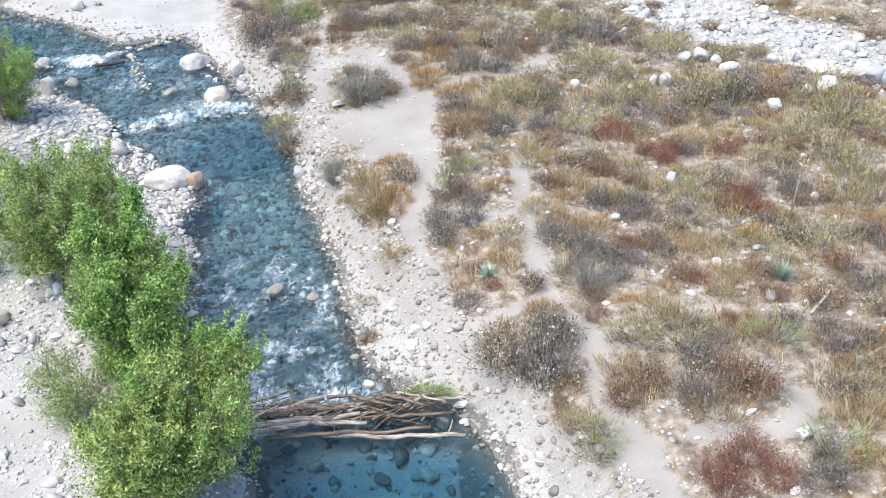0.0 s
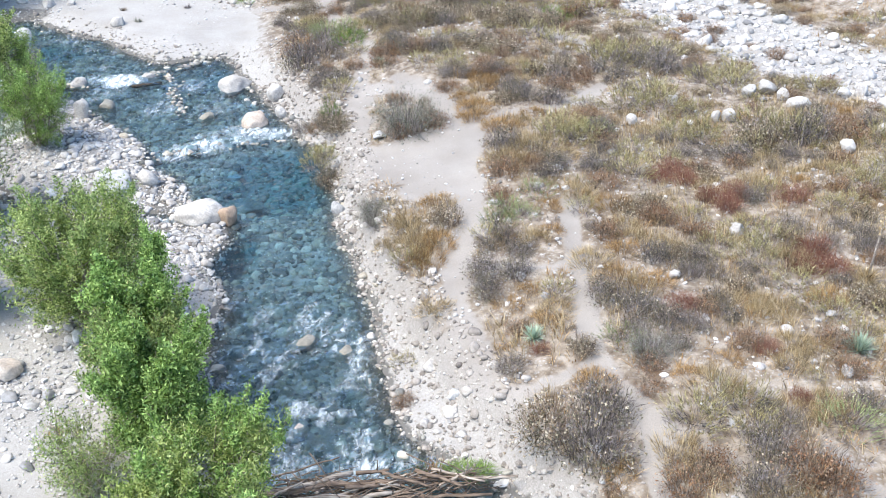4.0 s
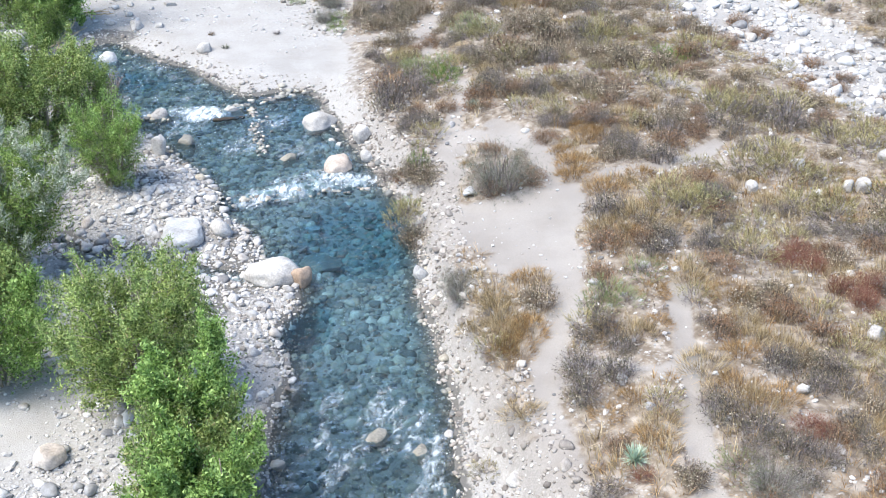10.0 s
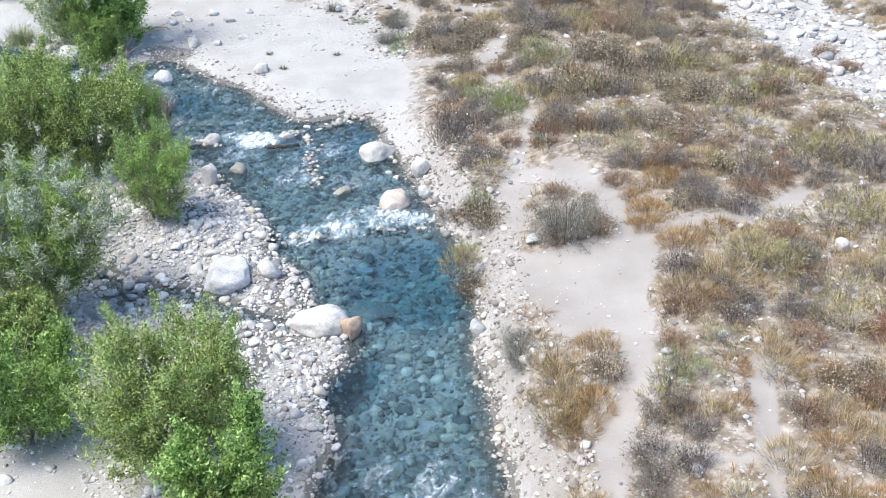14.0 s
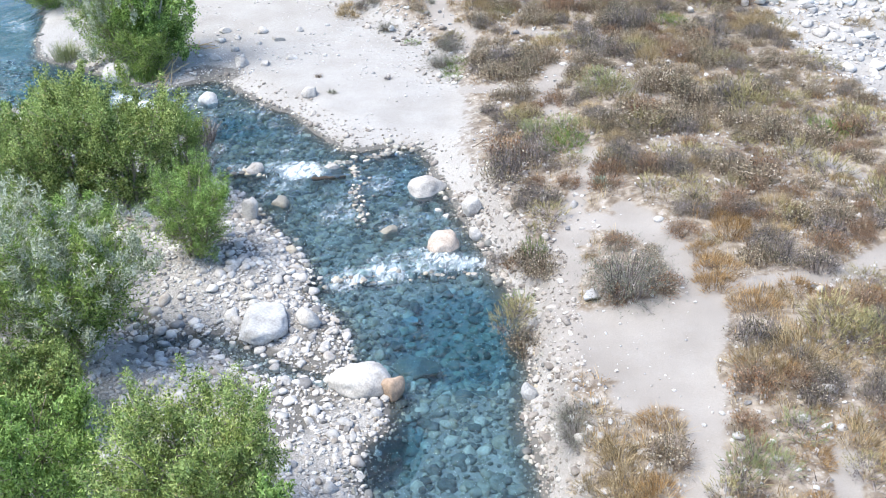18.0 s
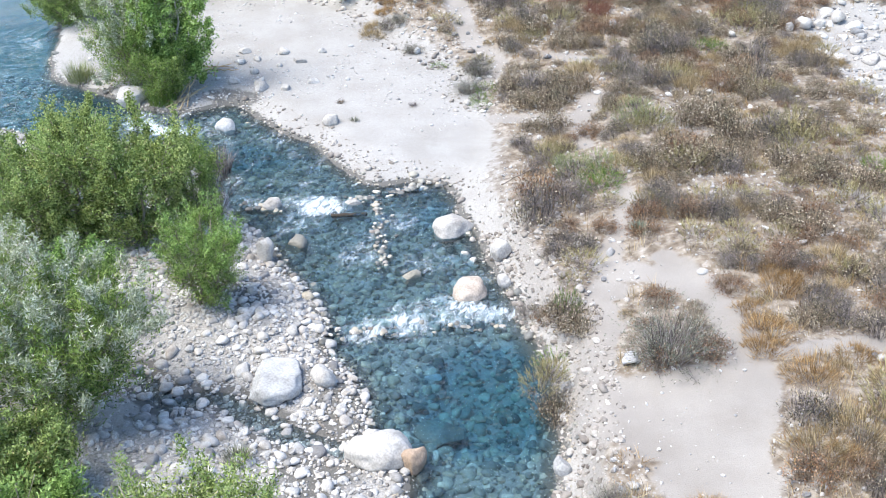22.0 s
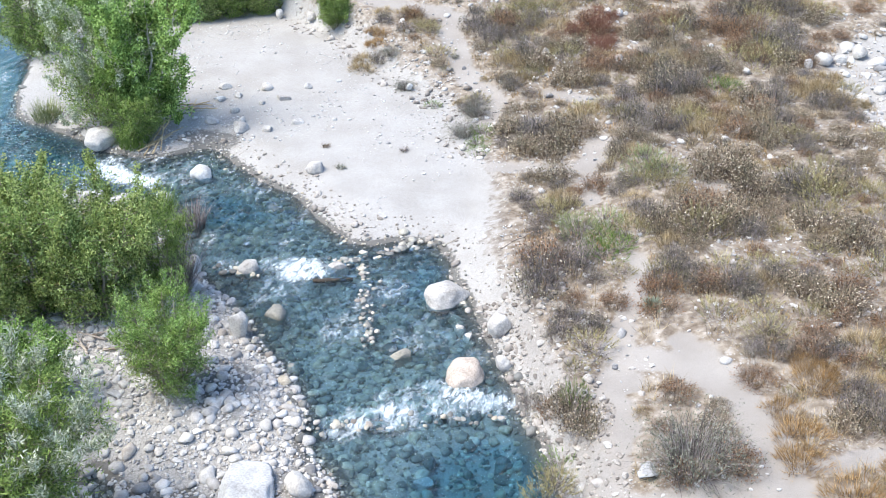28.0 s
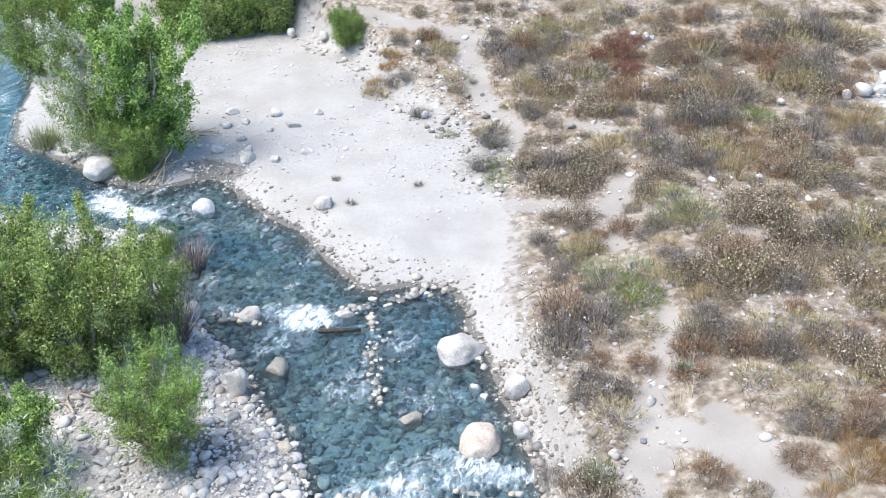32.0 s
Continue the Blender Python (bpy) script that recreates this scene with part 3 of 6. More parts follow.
gx, gy = np.meshgrid(spread_axis(-24, 13, 0.13, -900, 900), spread_axis(8.5, 48, 0.13, -500, 1500), indexing="ij")
P = plan(gx.ravel(), gy.ravel())
nx, ny = gx.shape


def surveyed(x, y):
    """The plan at any place, read off the ground's own mesh."""
    lx, ly = gx[:, 0], gy[0]
    i, j = np.clip(np.searchsorted(lx, x) - 1, 0, nx - 2), np.clip(np.searchsorted(ly, y) - 1, 0, ny - 2)
    u, v = (x - lx[i]) / (lx[i + 1] - lx[i]), (y - ly[j]) / (ly[j + 1] - ly[j])
    out = {}
    for key, values in P.items():
        g = values.reshape(nx, ny)
        out[key] = (g[i, j] * (1 - u) + g[i + 1, j] * u) * (1 - v) + (g[i, j + 1] * (1 - u) + g[i + 1, j + 1] * u) * v
    return out


def height(x, y):
    return float(surveyed(np.array([float(x)]), np.array([float(y)]))["z"][0])


corner = (np.arange(nx - 1)[:, None] * ny + np.arange(ny - 1)[None]).ravel()
quads = np.stack([corner, corner + ny, corner + ny + 1, corner + 1], -1)
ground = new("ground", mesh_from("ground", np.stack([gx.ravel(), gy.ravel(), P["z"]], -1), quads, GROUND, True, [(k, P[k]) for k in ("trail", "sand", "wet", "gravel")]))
tagged(ground, "pale sandy ground with worn footpaths, gravel bars and a cut bank", "ground", kind="structure")

FOAM = [  # line of broken water: from, to, half width, strength
    (-4.00, 13.81, -3.08, 13.92, 0.34, 1.3), (-3.81, 14.29, -3.20, 14.70, 0.26, 0.9), (-1.95, 14.10, -0.77, 14.22, 0.3, 1.2), (-1.96, 14.81, -1.34, 14.39, 0.16, 0.7), (-2.57, 14.04, -2.06, 14.91, 0.16, 0.6),
    (-3.20, 15.38, -2.27, 15.43, 0.17, 1.0), (-2.53, 15.53, -2.37, 16.46, 0.13, 0.7), (-3.10, 17.39, -2.69, 17.90, 0.16, 0.9), (-2.84, 16.88, -2.58, 17.39, 0.14, 0.8), (-4.03, 17.70, -3.41, 17.49, 0.12, 0.55),
    (-4.13, 15.43, -3.51, 15.32, 0.12, 0.6), (-2.27, 18.42, -2.69, 19.04, 0.1, 0.45),
    (-8.20, 25.61, -7.26, 25.95, 0.31, 1.35), (-7.62, 26.41, -6.88, 27.13, 0.24, 0.8), (-6.45, 26.84, -5.28, 27.04, 0.32, 1.45), (-6.87, 27.63, -7.18, 28.34, 0.16, 0.6), (-8.88, 26.51, -9.29, 27.53, 0.15, 0.35),
    (-11.49, 30.13, -10.57, 30.35, 0.31, 1.4), (-11.27, 29.70, -10.65, 29.51, 0.25, 0.6), (-12.73, 29.94, -12.20, 29.88, 0.16, 0.9), (-10.33, 28.34, -9.70, 29.29, 0.12, 0.7), (-9.28, 27.83, -9.39, 29.29, 0.15, 0.55),
    (-18.18, 33.73, -16.57, 33.08, 0.42, 1.5), (-17.52, 32.54, -16.88, 32.54, 0.25, 0.7), (-16.26, 33.19, -14.77, 33.08, 0.2, 0.65), (-14.67, 33.73, -13.50, 33.30, 0.18, 0.6), (-19.68, 34.49, -18.61, 34.16, 0.2, 0.6),
    (-26.42, 39.51, -24.89, 38.63, 0.4, 0.8), (-22.79, 35.57, -22.03, 35.14, 0.25, 0.6)]


def build_water():
    ax, ay = np.meshgrid(np.concatenate([np.arange(-60, -27, 0.6), np.arange(-27, 4, 0.085), np.arange(4, 12, 0.6)]),
                         np.concatenate([np.arange(-55, 8, 0.8), np.arange(8, 39, 0.085), np.arange(39, 75, 0.6)]), indexing="ij")
    x, y = ax.ravel(), ay.ravel()
    p = plan(x, y)
    w = p["level"]
    rapid = step(x, -21, -18) * np.clip(step(y, 13.6, 14.2) * step(y, 20, 18) + step(y, 27.0, 28.3) * 0.8, 0, 1)
    foam = np.zeros(x.shape)
    for x0, y0, x1, y1, half, f in FOAM:
        d = line_distance(x, y, [(x0, y0), (x1, y1)]) + (value_noise(x, y, 1.9, 43) - 0.42) * 0.75
        foam = np.maximum(foam, 0.85 * f * np.exp(-np.clip(d / half, 0, 9) ** 2 * 0.45))
    # whitish streaks over the rapids: broken water, and ripple highlights painted in
    streak = value_noise(x * 2.6, y * 1.1, 1.0, 41, 4)
    foam = np.maximum(foam, rapid * step(streak, 0.40, 0.72) * 0.8)
    ripple = (value_noise(x, y, 2.6, 51) - 0.5) * (0.03 + 0.09 * rapid) + (value_noise(x, y, 7, 52) - 0.5) * (0.026 + 0.04 * rapid + 0.03 * np.clip(foam, 0, 1))
    z = w - 0.012 + ripple * step(p["wet_in"], -0.05, 0.25)
    keep = ((p["wet_in"] > -0.22) | (p["seep"] > -0.15))
    n, m = ax.shape
    c = (np.arange(n - 1)[:, None] * m + np.arange(m - 1)[None]).ravel()
    q = np.stack([c, c + m, c + m + 1, c + 1], -1)
    q = q[keep[q].all(1)]
    used = np.unique(q)
    index = np.zeros(len(x), int)
    index[used] = np.arange(len(used))
    deep = np.clip((w - p["z"]) * 1.15, 0, 1)
    me = mesh_from("creek_water", np.stack([x, y, z], -1)[used], index[q], WATER, True, [("depth", deep[used]), ("foam", foam[used]), ("rough", rapid[used])])
    return tagged(new("creek_water", me), "clear blue-green creek water with white riffles over stones", "creek", kind="structure")


build_water()

# ---- shrubs ----


def blades(rng, n, root, length, tilt, width, bend=0.25, lift=0.0, segments=2):
    """Thin stems or blades that rise from a small patch and lean outwards."""
    a = rng.uniform(0, 2 * np.pi, n)
    th = np.clip(rng.normal(tilt[0], tilt[1], n), 0, 1.5)
    ln = rng.uniform(length[0], length[1], n)
    rr = root * np.sqrt(rng.random(n))
    b = a + rng.normal(0, 0.7, n)
    base = np.stack([rr * np.cos(b), rr * np.sin(b), np.full(n, lift)], -1)
    side = np.stack([-np.sin(a + rng.normal(0, 0.8, n)), np.cos(a), np.zeros(n)], -1)
    side /= np.linalg.norm(side, axis=1)[:, None]
    wd = rng.uniform(width[0], width[1], n)[:, None]
    pts, cur = [], base
    for s in range(segments):
        t = th + bend * s * rng.uniform(0.3, 1.3, n)
        d = np.stack([np.sin(t) * np.cos(a), np.sin(t) * np.sin(a), np.cos(t)], -1)
        w = wd * (1 - 0.35 * s)
        pts += [cur - side * w / 2, cur + side * w / 2]
        cur = cur + d * (ln / segments)[:, None]
    pts.append(cur)
    k = len(pts)
    v = np.stack(pts, 1).reshape(-1, 3)
    f = []
    for s in range(segments - 1):
        o = 2 * s
        f += [(o, o + 1, o + 3), (o, o + 3, o + 2)]
    o = 2 * (segments - 1)
    f.append((o, o + 1, o + 2))
    f = (np.array(f)[None] + (np.arange(n) * k)[:, None, None]).reshape(-1, 3)
    return v, f, cur


def leaflets(rng, at, size, up=0.3, plain=False):
    """A small folded leaf at each place; plain: a three-cornered one."""
    n = len(at)
    d = rng.normal(size=(n, 3))
    d[:, 2] = np.abs(d[:, 2]) + up
    d /= np.linalg.norm(d, axis=1)[:, None]
    s = np.cross(d, rng.normal(size=(n, 3)))
    s /= np.linalg.norm(s, axis=1)[:, None] + 1e-6
    ln, wd = rng.uniform(size[0], size[1], n)[:, None], rng.uniform(size[2], size[3], n)[:, None]
    if plain:
        v = np.stack([at - s * wd / 2, at + s * wd / 2, at + d * ln], 1).reshape(-1, 3)
        return v, np.arange(3 * n).reshape(-1, 3)
    v = np.stack([at, at + d * ln * 0.5 + s * wd / 2, at + d * ln, at + d * ln * 0.5 - s * wd / 2], 1).reshape(-1, 3)
    f = (np.array([(0, 1, 2), (0, 2, 3)])[None] + (np.arange(n) * 4)[:, None, None]).reshape(-1, 3)
    return v, f


BUD_V = np.array([(1, 0, 0), (-0.5, 0.87, 0), (-0.5, -0.87, 0), (0, 0, 0.9)], float)
BUD_F = np.array([(0, 1, 3), (1, 2, 3), (2, 0, 3), (1, 0, 2)])


def buds(rng, at, size):
    n = len(at)
    r = rng.uniform(size[0], size[1], n)
    v = (BUD_V[None] * r[:, None, None] + at[:, None]).reshape(-1, 3)
    return v, (BUD_F[None] + (np.arange(n) * 4)[:, None, None]).reshape(-1, 3)


def shell(rng, n, rx, rz, inner=0.5):
    """Places in the outer part of a low dome, gathered in clumps."""
    c = rng.normal(size=(max(6, n // 40), 3))
    c[:, 2] = np.abs(c[:, 2])
    c /= np.linalg.norm(c, axis=1)[:, None]
    d = c[rng.integers(0, len(c), n)] + rng.normal(0, 0.27, (n, 3))
    d[:, 2] = np.abs(d[:, 2])
    d /= np.linalg.norm(d, axis=1)[:, None]
    return d * rng.uniform(inner, 1.0, n)[:, None] * np.array([rx, rx, rz])


def twiglets(rng, at, length, width, outward=0.8):
    """Thin short twigs that point outwards and upwards from each place in a bush."""
    n = len(at)
    d = at / (np.linalg.norm(at, axis=1)[:, None] + 1e-6) * outward + rng.normal(0, 0.5, (n, 3)) + np.array([0, 0, 0.25])
    d /= np.linalg.norm(d, axis=1)[:, None]
    s = np.cross(d, rng.normal(size=(n, 3)))
    s /= np.linalg.norm(s, axis=1)[:, None] + 1e-6
    ln, wd = rng.uniform(*length, n)[:, None], rng.uniform(*width, n)[:, None]
    v = np.stack([at - s * wd / 2, at + s * wd / 2, at + d * ln], 1).reshape(-1, 3)
    return v, np.arange(3 * n).reshape(-1, 3), at + d * ln


def buckwheat(seed, twig, leaf, bloom, blooms=90, label="", name="buckwheat_shrub"):
    """A low dome of thin twigs with small leaves and, at the tips, dry flower heads."""
    rng = np.random.default_rng(seed)
    root = thing(name, pose(0, 0, -50), label, "shrub", name.replace("_", " ") + "s on the terrace")
    v, f, _ = blades(rng, 190, 0.25, (0.25, 0.46), (0.7, 0.42), (0.005, 0.010), 0.3, segments=1)
    v3, f3, _ = blades(rng, 80, 0.3, (0.32, 0.5), (0.5, 0.32), (0.005, 0.008), 0.15, segments=1)
    v2, f2, tips = twiglets(rng, shell(rng, 640, 0.46, 0.36, 0.3), (0.05, 0.13), (0.005, 0.010))
    tagged(part("twig_tangle", mesh_from("twig_tangle", *joined([(v, f), (v3, f3), (v2, f2)]), twig, False), root), kind="stuff")
    v, f = leaflets(rng, shell(rng, 680, 0.5, 0.40, 0.4), (0.022, 0.048, 0.010, 0.021), plain=True)
    part("foliage", mesh_from("foliage", v, f, leaf, False), root)
    if blooms:
        v, f = buds(rng, tips[rng.permutation(len(tips))[:blooms]], (0.0105, 0.0205))
        tagged(part("bloom_cover", mesh_from("bloom_cover", v, f, bloom, False), root), kind="stuff")
    return root


def mound(rng, n, clumps, wide, tall, length, width, tilt):
    """Short blades in many clumps over a low mound, those at the rim leaning outwards."""
    sets = []
    for _ in range(clumps):
        a, r = rng.uniform(0, 6.28), wide * math.sqrt(rng.random())
        v, f, _ = blades(rng, n // clumps, 0.09, length, (tilt, 0.36), width, 0.1, segments=1)
        lean = 0.9 * r / wide
        v = v @ np.array(Matrix.Rotation(lean, 3, (-math.sin(a), math.cos(a), 0))).T
        sets.append((v + np.array([r * math.cos(a), r * math.sin(a), tall * (1 - (r / wide) ** 2)]), f))
    return joined(sets)


def spray(rng, stems, wide, tall, length, each):
    """Upright brush-like branchlets: leaning stems, each clad in short side twigs."""
    v, f, tips = blades(rng, stems, wide, length, (0.15, 0.12), (0.008, 0.013), 0.0, segments=1)
    foot = v.reshape(-1, 3, 3)[:, :2].mean(1)
    far = np.linalg.norm(foot[:, :2], axis=1)[:, None] / wide
    out = foot * np.array([1, 1, 0]) * 0.5 + (tips - foot)
    foot[:, 2] = tall * (1 - far[:, 0] ** 2) * rng.uniform(0.5, 1.1, stems)
    tips = foot + out * rng.uniform(0.8, 1.1, (stems, 1))
    pick = np.repeat(np.arange(stems), each)
    u = rng.uniform(0.1, 1.0, len(pick))[:, None]
    at = foot[pick] * (1 - u) + tips[pick] * u
    along = (tips - foot)[pick]
    along /= np.linalg.norm(along, axis=1)[:, None]
    d = along + rng.normal(0, 0.42, along.shape)
    side = np.cross(d, rng.normal(size=d.shape))
    side /= np.linalg.norm(side, axis=1)[:, None] + 1e-6
    ln, wd = rng.uniform(0.035, 0.075, (len(pick), 1)), rng.uniform(0.007, 0.012, (len(pick), 1))
    return np.stack([at - side * wd / 2, at + side * wd / 2, at + d * ln], 1).reshape(-1, 3), np.arange(3 * len(pick)).reshape(-1, 3)


def broom(seed, blade, label):
    """Feathery upright branchlets over a mound of grey twigs."""
    rng = np.random.default_rng(seed)
    root = thing("broom_shrub", pose(0, 0, -50), label, "shrub", "broom shrubs on the terrace")
    v, f = spray(rng, 75, 0.4, 0.24, (0.13, 0.25), 15)
    part("foliage", mesh_from("foliage", v, f, blade, False), root)
    v, f, _ = twiglets(rng, shell(rng, 380, 0.46, 0.24, 0.2), (0.06, 0.16), (0.007, 0.013))
    tagged(part("twig_tangle", mesh_from("twig_tangle", v, f, TWIG_GREY, False), root), kind="stuff")
    return root


def tussock(seed, blade, label):
    """A patch of thin dry grass in many small tufts."""
    rng = np.random.default_rng(seed)
    root = thing("grass_tussock", pose(0, 0, -50), label, "grass tussock", "dry grass tussocks")
    v, f = mound(rng, 960, 48, 0.47, 0.1, (0.09, 0.28), (0.005, 0.0095), 0.38)
    part("blade_tuft", mesh_from("blade_tuft", v, f, blade, False), root)
    v, f, _ = twiglets(rng, shell(rng, 200, 0.46, 0.14, 0.2), (0.06, 0.14), (0.006, 0.011), 0.3)
    tagged(part("thatch", mesh_from("thatch", v, f, TWIG_BROWN, False), root), kind="stuff")
    return root


def sagebrush(seed, leaf, label, n=4200):
    """An open, rounded, grey-leaved bush on bare branching stems."""
    rng = np.random.default_rng(seed)
    root = thing("sage_bush", pose(0, 0, -50), label, "bush", "grey sage bushes")
    v, f, tips = blades(rng, 520, 0.3, (0.4, 0.95), (0.62, 0.36), (0.007, 0.016), 0.25, segments=3)
    tagged(part("twig_tangle", mesh_from("twig_tangle", v, f, TWIG_GREY, False), root), kind="stuff")
    at = tips[rng.integers(0, len(tips), n)] * rng.uniform(0.55, 1.04, n)[:, None] + rng.normal(0, 0.035, (n, 3))
    at[:, 2] = np.abs(at[:, 2])
    v, f = leaflets(rng, at, (0.022, 0.055, 0.008, 0.017), plain=True)
    part("foliage", mesh_from("foliage", v, f, leaf, False), root)
    return root


def yucca(at, scale, stalk=0.0):
    """A ball of stiff pointed leaves."""
    rng = np.random.default_rng(int(abs(at[0]) * 100))
    root = thing("yucca", pose(at[0], at[1], height(*at), 0, 0, 20), "pale blue-green yucca rosette with stiff pointed leaves", "yucca", "yuccas on the terrace")
    if stalk:
        tagged(root, "dry yucca with a tall withered flower stalk")
    v, f, _ = blades(rng, 120, 0.05, (0.26 * scale, 0.36 * scale), (0.75, 0.42), (0.02, 0.032), 0.05, 0.03)
    part("leaf_rosette", mesh_from("leaf_rosette", v, f, STRAW if stalk else YUCCA, False), root)
    if stalk:
        pts = [(0, 0, 0), (0.05, 0.02, stalk * 0.4), (0.16, 0.05, stalk * 0.8), (0.26, 0.08, stalk)]
        part("flower_stalk", tube_mesh("flower_stalk", pts, 0.024, 0.007, DRIFTWOOD), root)
        along = np.array([(0.08 + 0.18 * u, 0.03 + 0.05 * u, stalk * (0.5 + 0.5 * u)) for u in rng.random(90)])
        v, f = leaflets(rng, along + rng.normal(0, 0.012, along.shape), (0.04, 0.1, 0.02, 0.04))
        part("seed_head", mesh_from("seed_head", v, f, STRAW, False), root)
    return root


def tube(pts, r0, r1, sides=6):
    """A tapered, bent round limb."""
    pts = np.array(pts, float)
    n = len(pts)
    d = np.gradient(pts, axis=0)
    d /= np.linalg.norm(d, axis=1)[:, None] + 1e-9
    ref = np.array([0.3, 0.9, 0.2]) if abs(d[0][1]) < 0.8 else np.array([0.9, 0.1, 0.3])
    u = np.cross(d, ref)
    u /= np.linalg.norm(u, axis=1)[:, None] + 1e-9
    w = np.cross(d, u)
    r = np.linspace(r0, r1, n)
    a = np.arange(sides) * 2 * np.pi / sides
    v = pts[:, None] + (u[:, None] * np.cos(a)[None, :, None] + w[:, None] * np.sin(a)[None, :, None]) * r[:, None, None]
    f = []
    for i in range(n - 1):
        for k in range(sides):
            q = (i * sides + k, i * sides + (k + 1) % sides, (i + 1) * sides + (k + 1) % sides, (i + 1) * sides + k)
            f += [(q[0], q[1], q[2]), (q[0], q[2], q[3])]
    for k in range(1, sides - 1):
        f += [(0, k + 1, k), ((n - 1) * sides, (n - 1) * sides + k, (n - 1) * sides + k + 1)]
    return v.reshape(-1, 3), np.array(f)


def tube_mesh(name, pts, r0, r1, mat, sides=6):
    return mesh_from(name, *tube(pts, r0, r1, sides), mat)


def tree(name, at, tall, wide, leaf, label, category, seed, stems=5, leaves=6000, size=(0.06, 0.11, 0.025, 0.05), lean=(0, 0), bark=BARK, low=0.15, sink=0.0, upright=0.5, inner=None):
    """Several tapered stems from one foot, limbs and twigs along them, and leaves in clumps on the twigs."""
    rng = np.random.default_rng(seed)
    leaves = int(leaves * 4.4)
    size = tuple(0.72 * q for q in size)
    root = thing(name, pose(at[0], at[1], height(*at) - sink), label, category)
    stocks, wood, ends = [], [], []
    for s in range(stems):
        a = 2 * np.pi * (s + rng.uniform(-0.3, 0.3)) / stems
        reach = wide / 2 * rng.uniform(0.3, 0.75) * (0 if stems == 1 else 1)
        top = np.array([reach * math.cos(a) + lean[0], reach * math.sin(a) + lean[1], tall * rng.uniform(0.72, 0.95)])
        foot = np.array([0.07 * math.cos(a), 0.07 * math.sin(a), -0.1]) * (0 if stems == 1 else 1) + np.array([0, 0, -0.05])
        knots = []
        for u in np.linspace(0, 1, 8):
            out = u ** (0.6 + upright)
            knots.append(foot + (top - foot) * np.array([out, out, u]) + rng.normal(0, 0.035 * tall * 0.4, 3) * u)
        stocks.append(tube(knots, 0.028 * tall ** 0.7 * (1.7 if stems == 1 else 0.8), 0.008))
        for b in range(18):
            u = rng.uniform(low, 1.0)
            i = min(int(u * 7), 6)
            p = knots[i] + (knots[i + 1] - knots[i]) * (u * 7 - i)
            h = a + rng.normal(0, 1.1) if stems > 1 else rng.uniform(0, 6.28)
            room = math.sin(math.pi * min(1, max(0.12, (u * 0.8 + 0.2)))) ** 0.6
            ln = wide * rng.uniform(0.18, 0.42) * room
            q = p + np.array([math.cos(h) * ln, math.sin(h) * ln, ln * rng.uniform(0.15, 0.9)])
            mid = (p + q) / 2 + rng.normal(0, 0.06 * ln, 3)
            wood.append(tube([p, mid, q], 0.007 * tall ** 0.5, 0.004, 4))
            for _ in range(4):
                g = p + (q - p) * rng.uniform(0.25, 1.0)
                e = g + rng.normal(0, 0.16 * wide * 0.4, 3) + np.array([0, 0, 0.05])
                ends.append((g, e))
        ends.append((knots[-2], knots[-1]))
    limbs = len(ends)
    for _ in range(max(40, limbs // 5)):
        g = ends[int(rng.integers(0, limbs))][1]
        out = g * np.array([1, 1, 0]) / (np.linalg.norm(g[:2]) + 0.1)
        shoot = g + (out * rng.uniform(0, 0.8) + rng.normal(0, 0.2, 3) + np.array([0, 0, 1])) * rng.uniform(0.1, 0.24) * tall ** 0.7
        ends.append((g, shoot))
        wood.append(tube([g, (g + shoot) / 2, shoot], 0.005, 0.003, 4))
    for stock in stocks:
        part("trunk", mesh_from("trunk", *stock, bark), root)
    tagged(part("branch_tangle", mesh_from("branch_tangle", *joined(wood), bark), root), kind="stuff")
    e = np.array(ends)

    def leafage(first, last, count, loose):
        pick, along = rng.integers(first, last, count), rng.random(count)[:, None]
        at3 = e[pick, 0] * (1 - along) + e[pick, 1] * along + rng.normal(0, loose, (count, 3))
        at3[:, 2] = np.maximum(at3[:, 2], 0.05)
        return leaflets(rng, at3, size, 0.1, True)

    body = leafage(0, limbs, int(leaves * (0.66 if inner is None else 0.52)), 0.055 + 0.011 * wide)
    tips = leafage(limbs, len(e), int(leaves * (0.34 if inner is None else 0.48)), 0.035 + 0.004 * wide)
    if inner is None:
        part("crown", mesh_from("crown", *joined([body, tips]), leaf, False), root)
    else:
        # besides the paler shoots, the inner leaf colour paints in the crown's shaded depth
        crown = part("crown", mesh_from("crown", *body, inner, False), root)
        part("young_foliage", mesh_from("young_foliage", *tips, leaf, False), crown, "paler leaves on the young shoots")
    return root


def boulder(at, wide, tall, mat, label, seed, sink=0.25, turn=0.0, facets=0.4, deep=0.8, name="boulder", level=None):
    v, f = rocky(4, seed, 0.17, facets)
    v = v / np.abs(v).max(axis=0) * np.array([wide / 2, wide / 2 * deep, tall / 2 * (1 + sink)])
    base = height(*at) if level is None else level
    ob = new(name, mesh_from(name, v, f, mat))
    ob.matrix_basis = pose(at[0], at[1], base + tall / 2 - sink * tall / 2, 0, 0, turn)
    return tagged(ob, label, "boulder", "boulders along the creek")


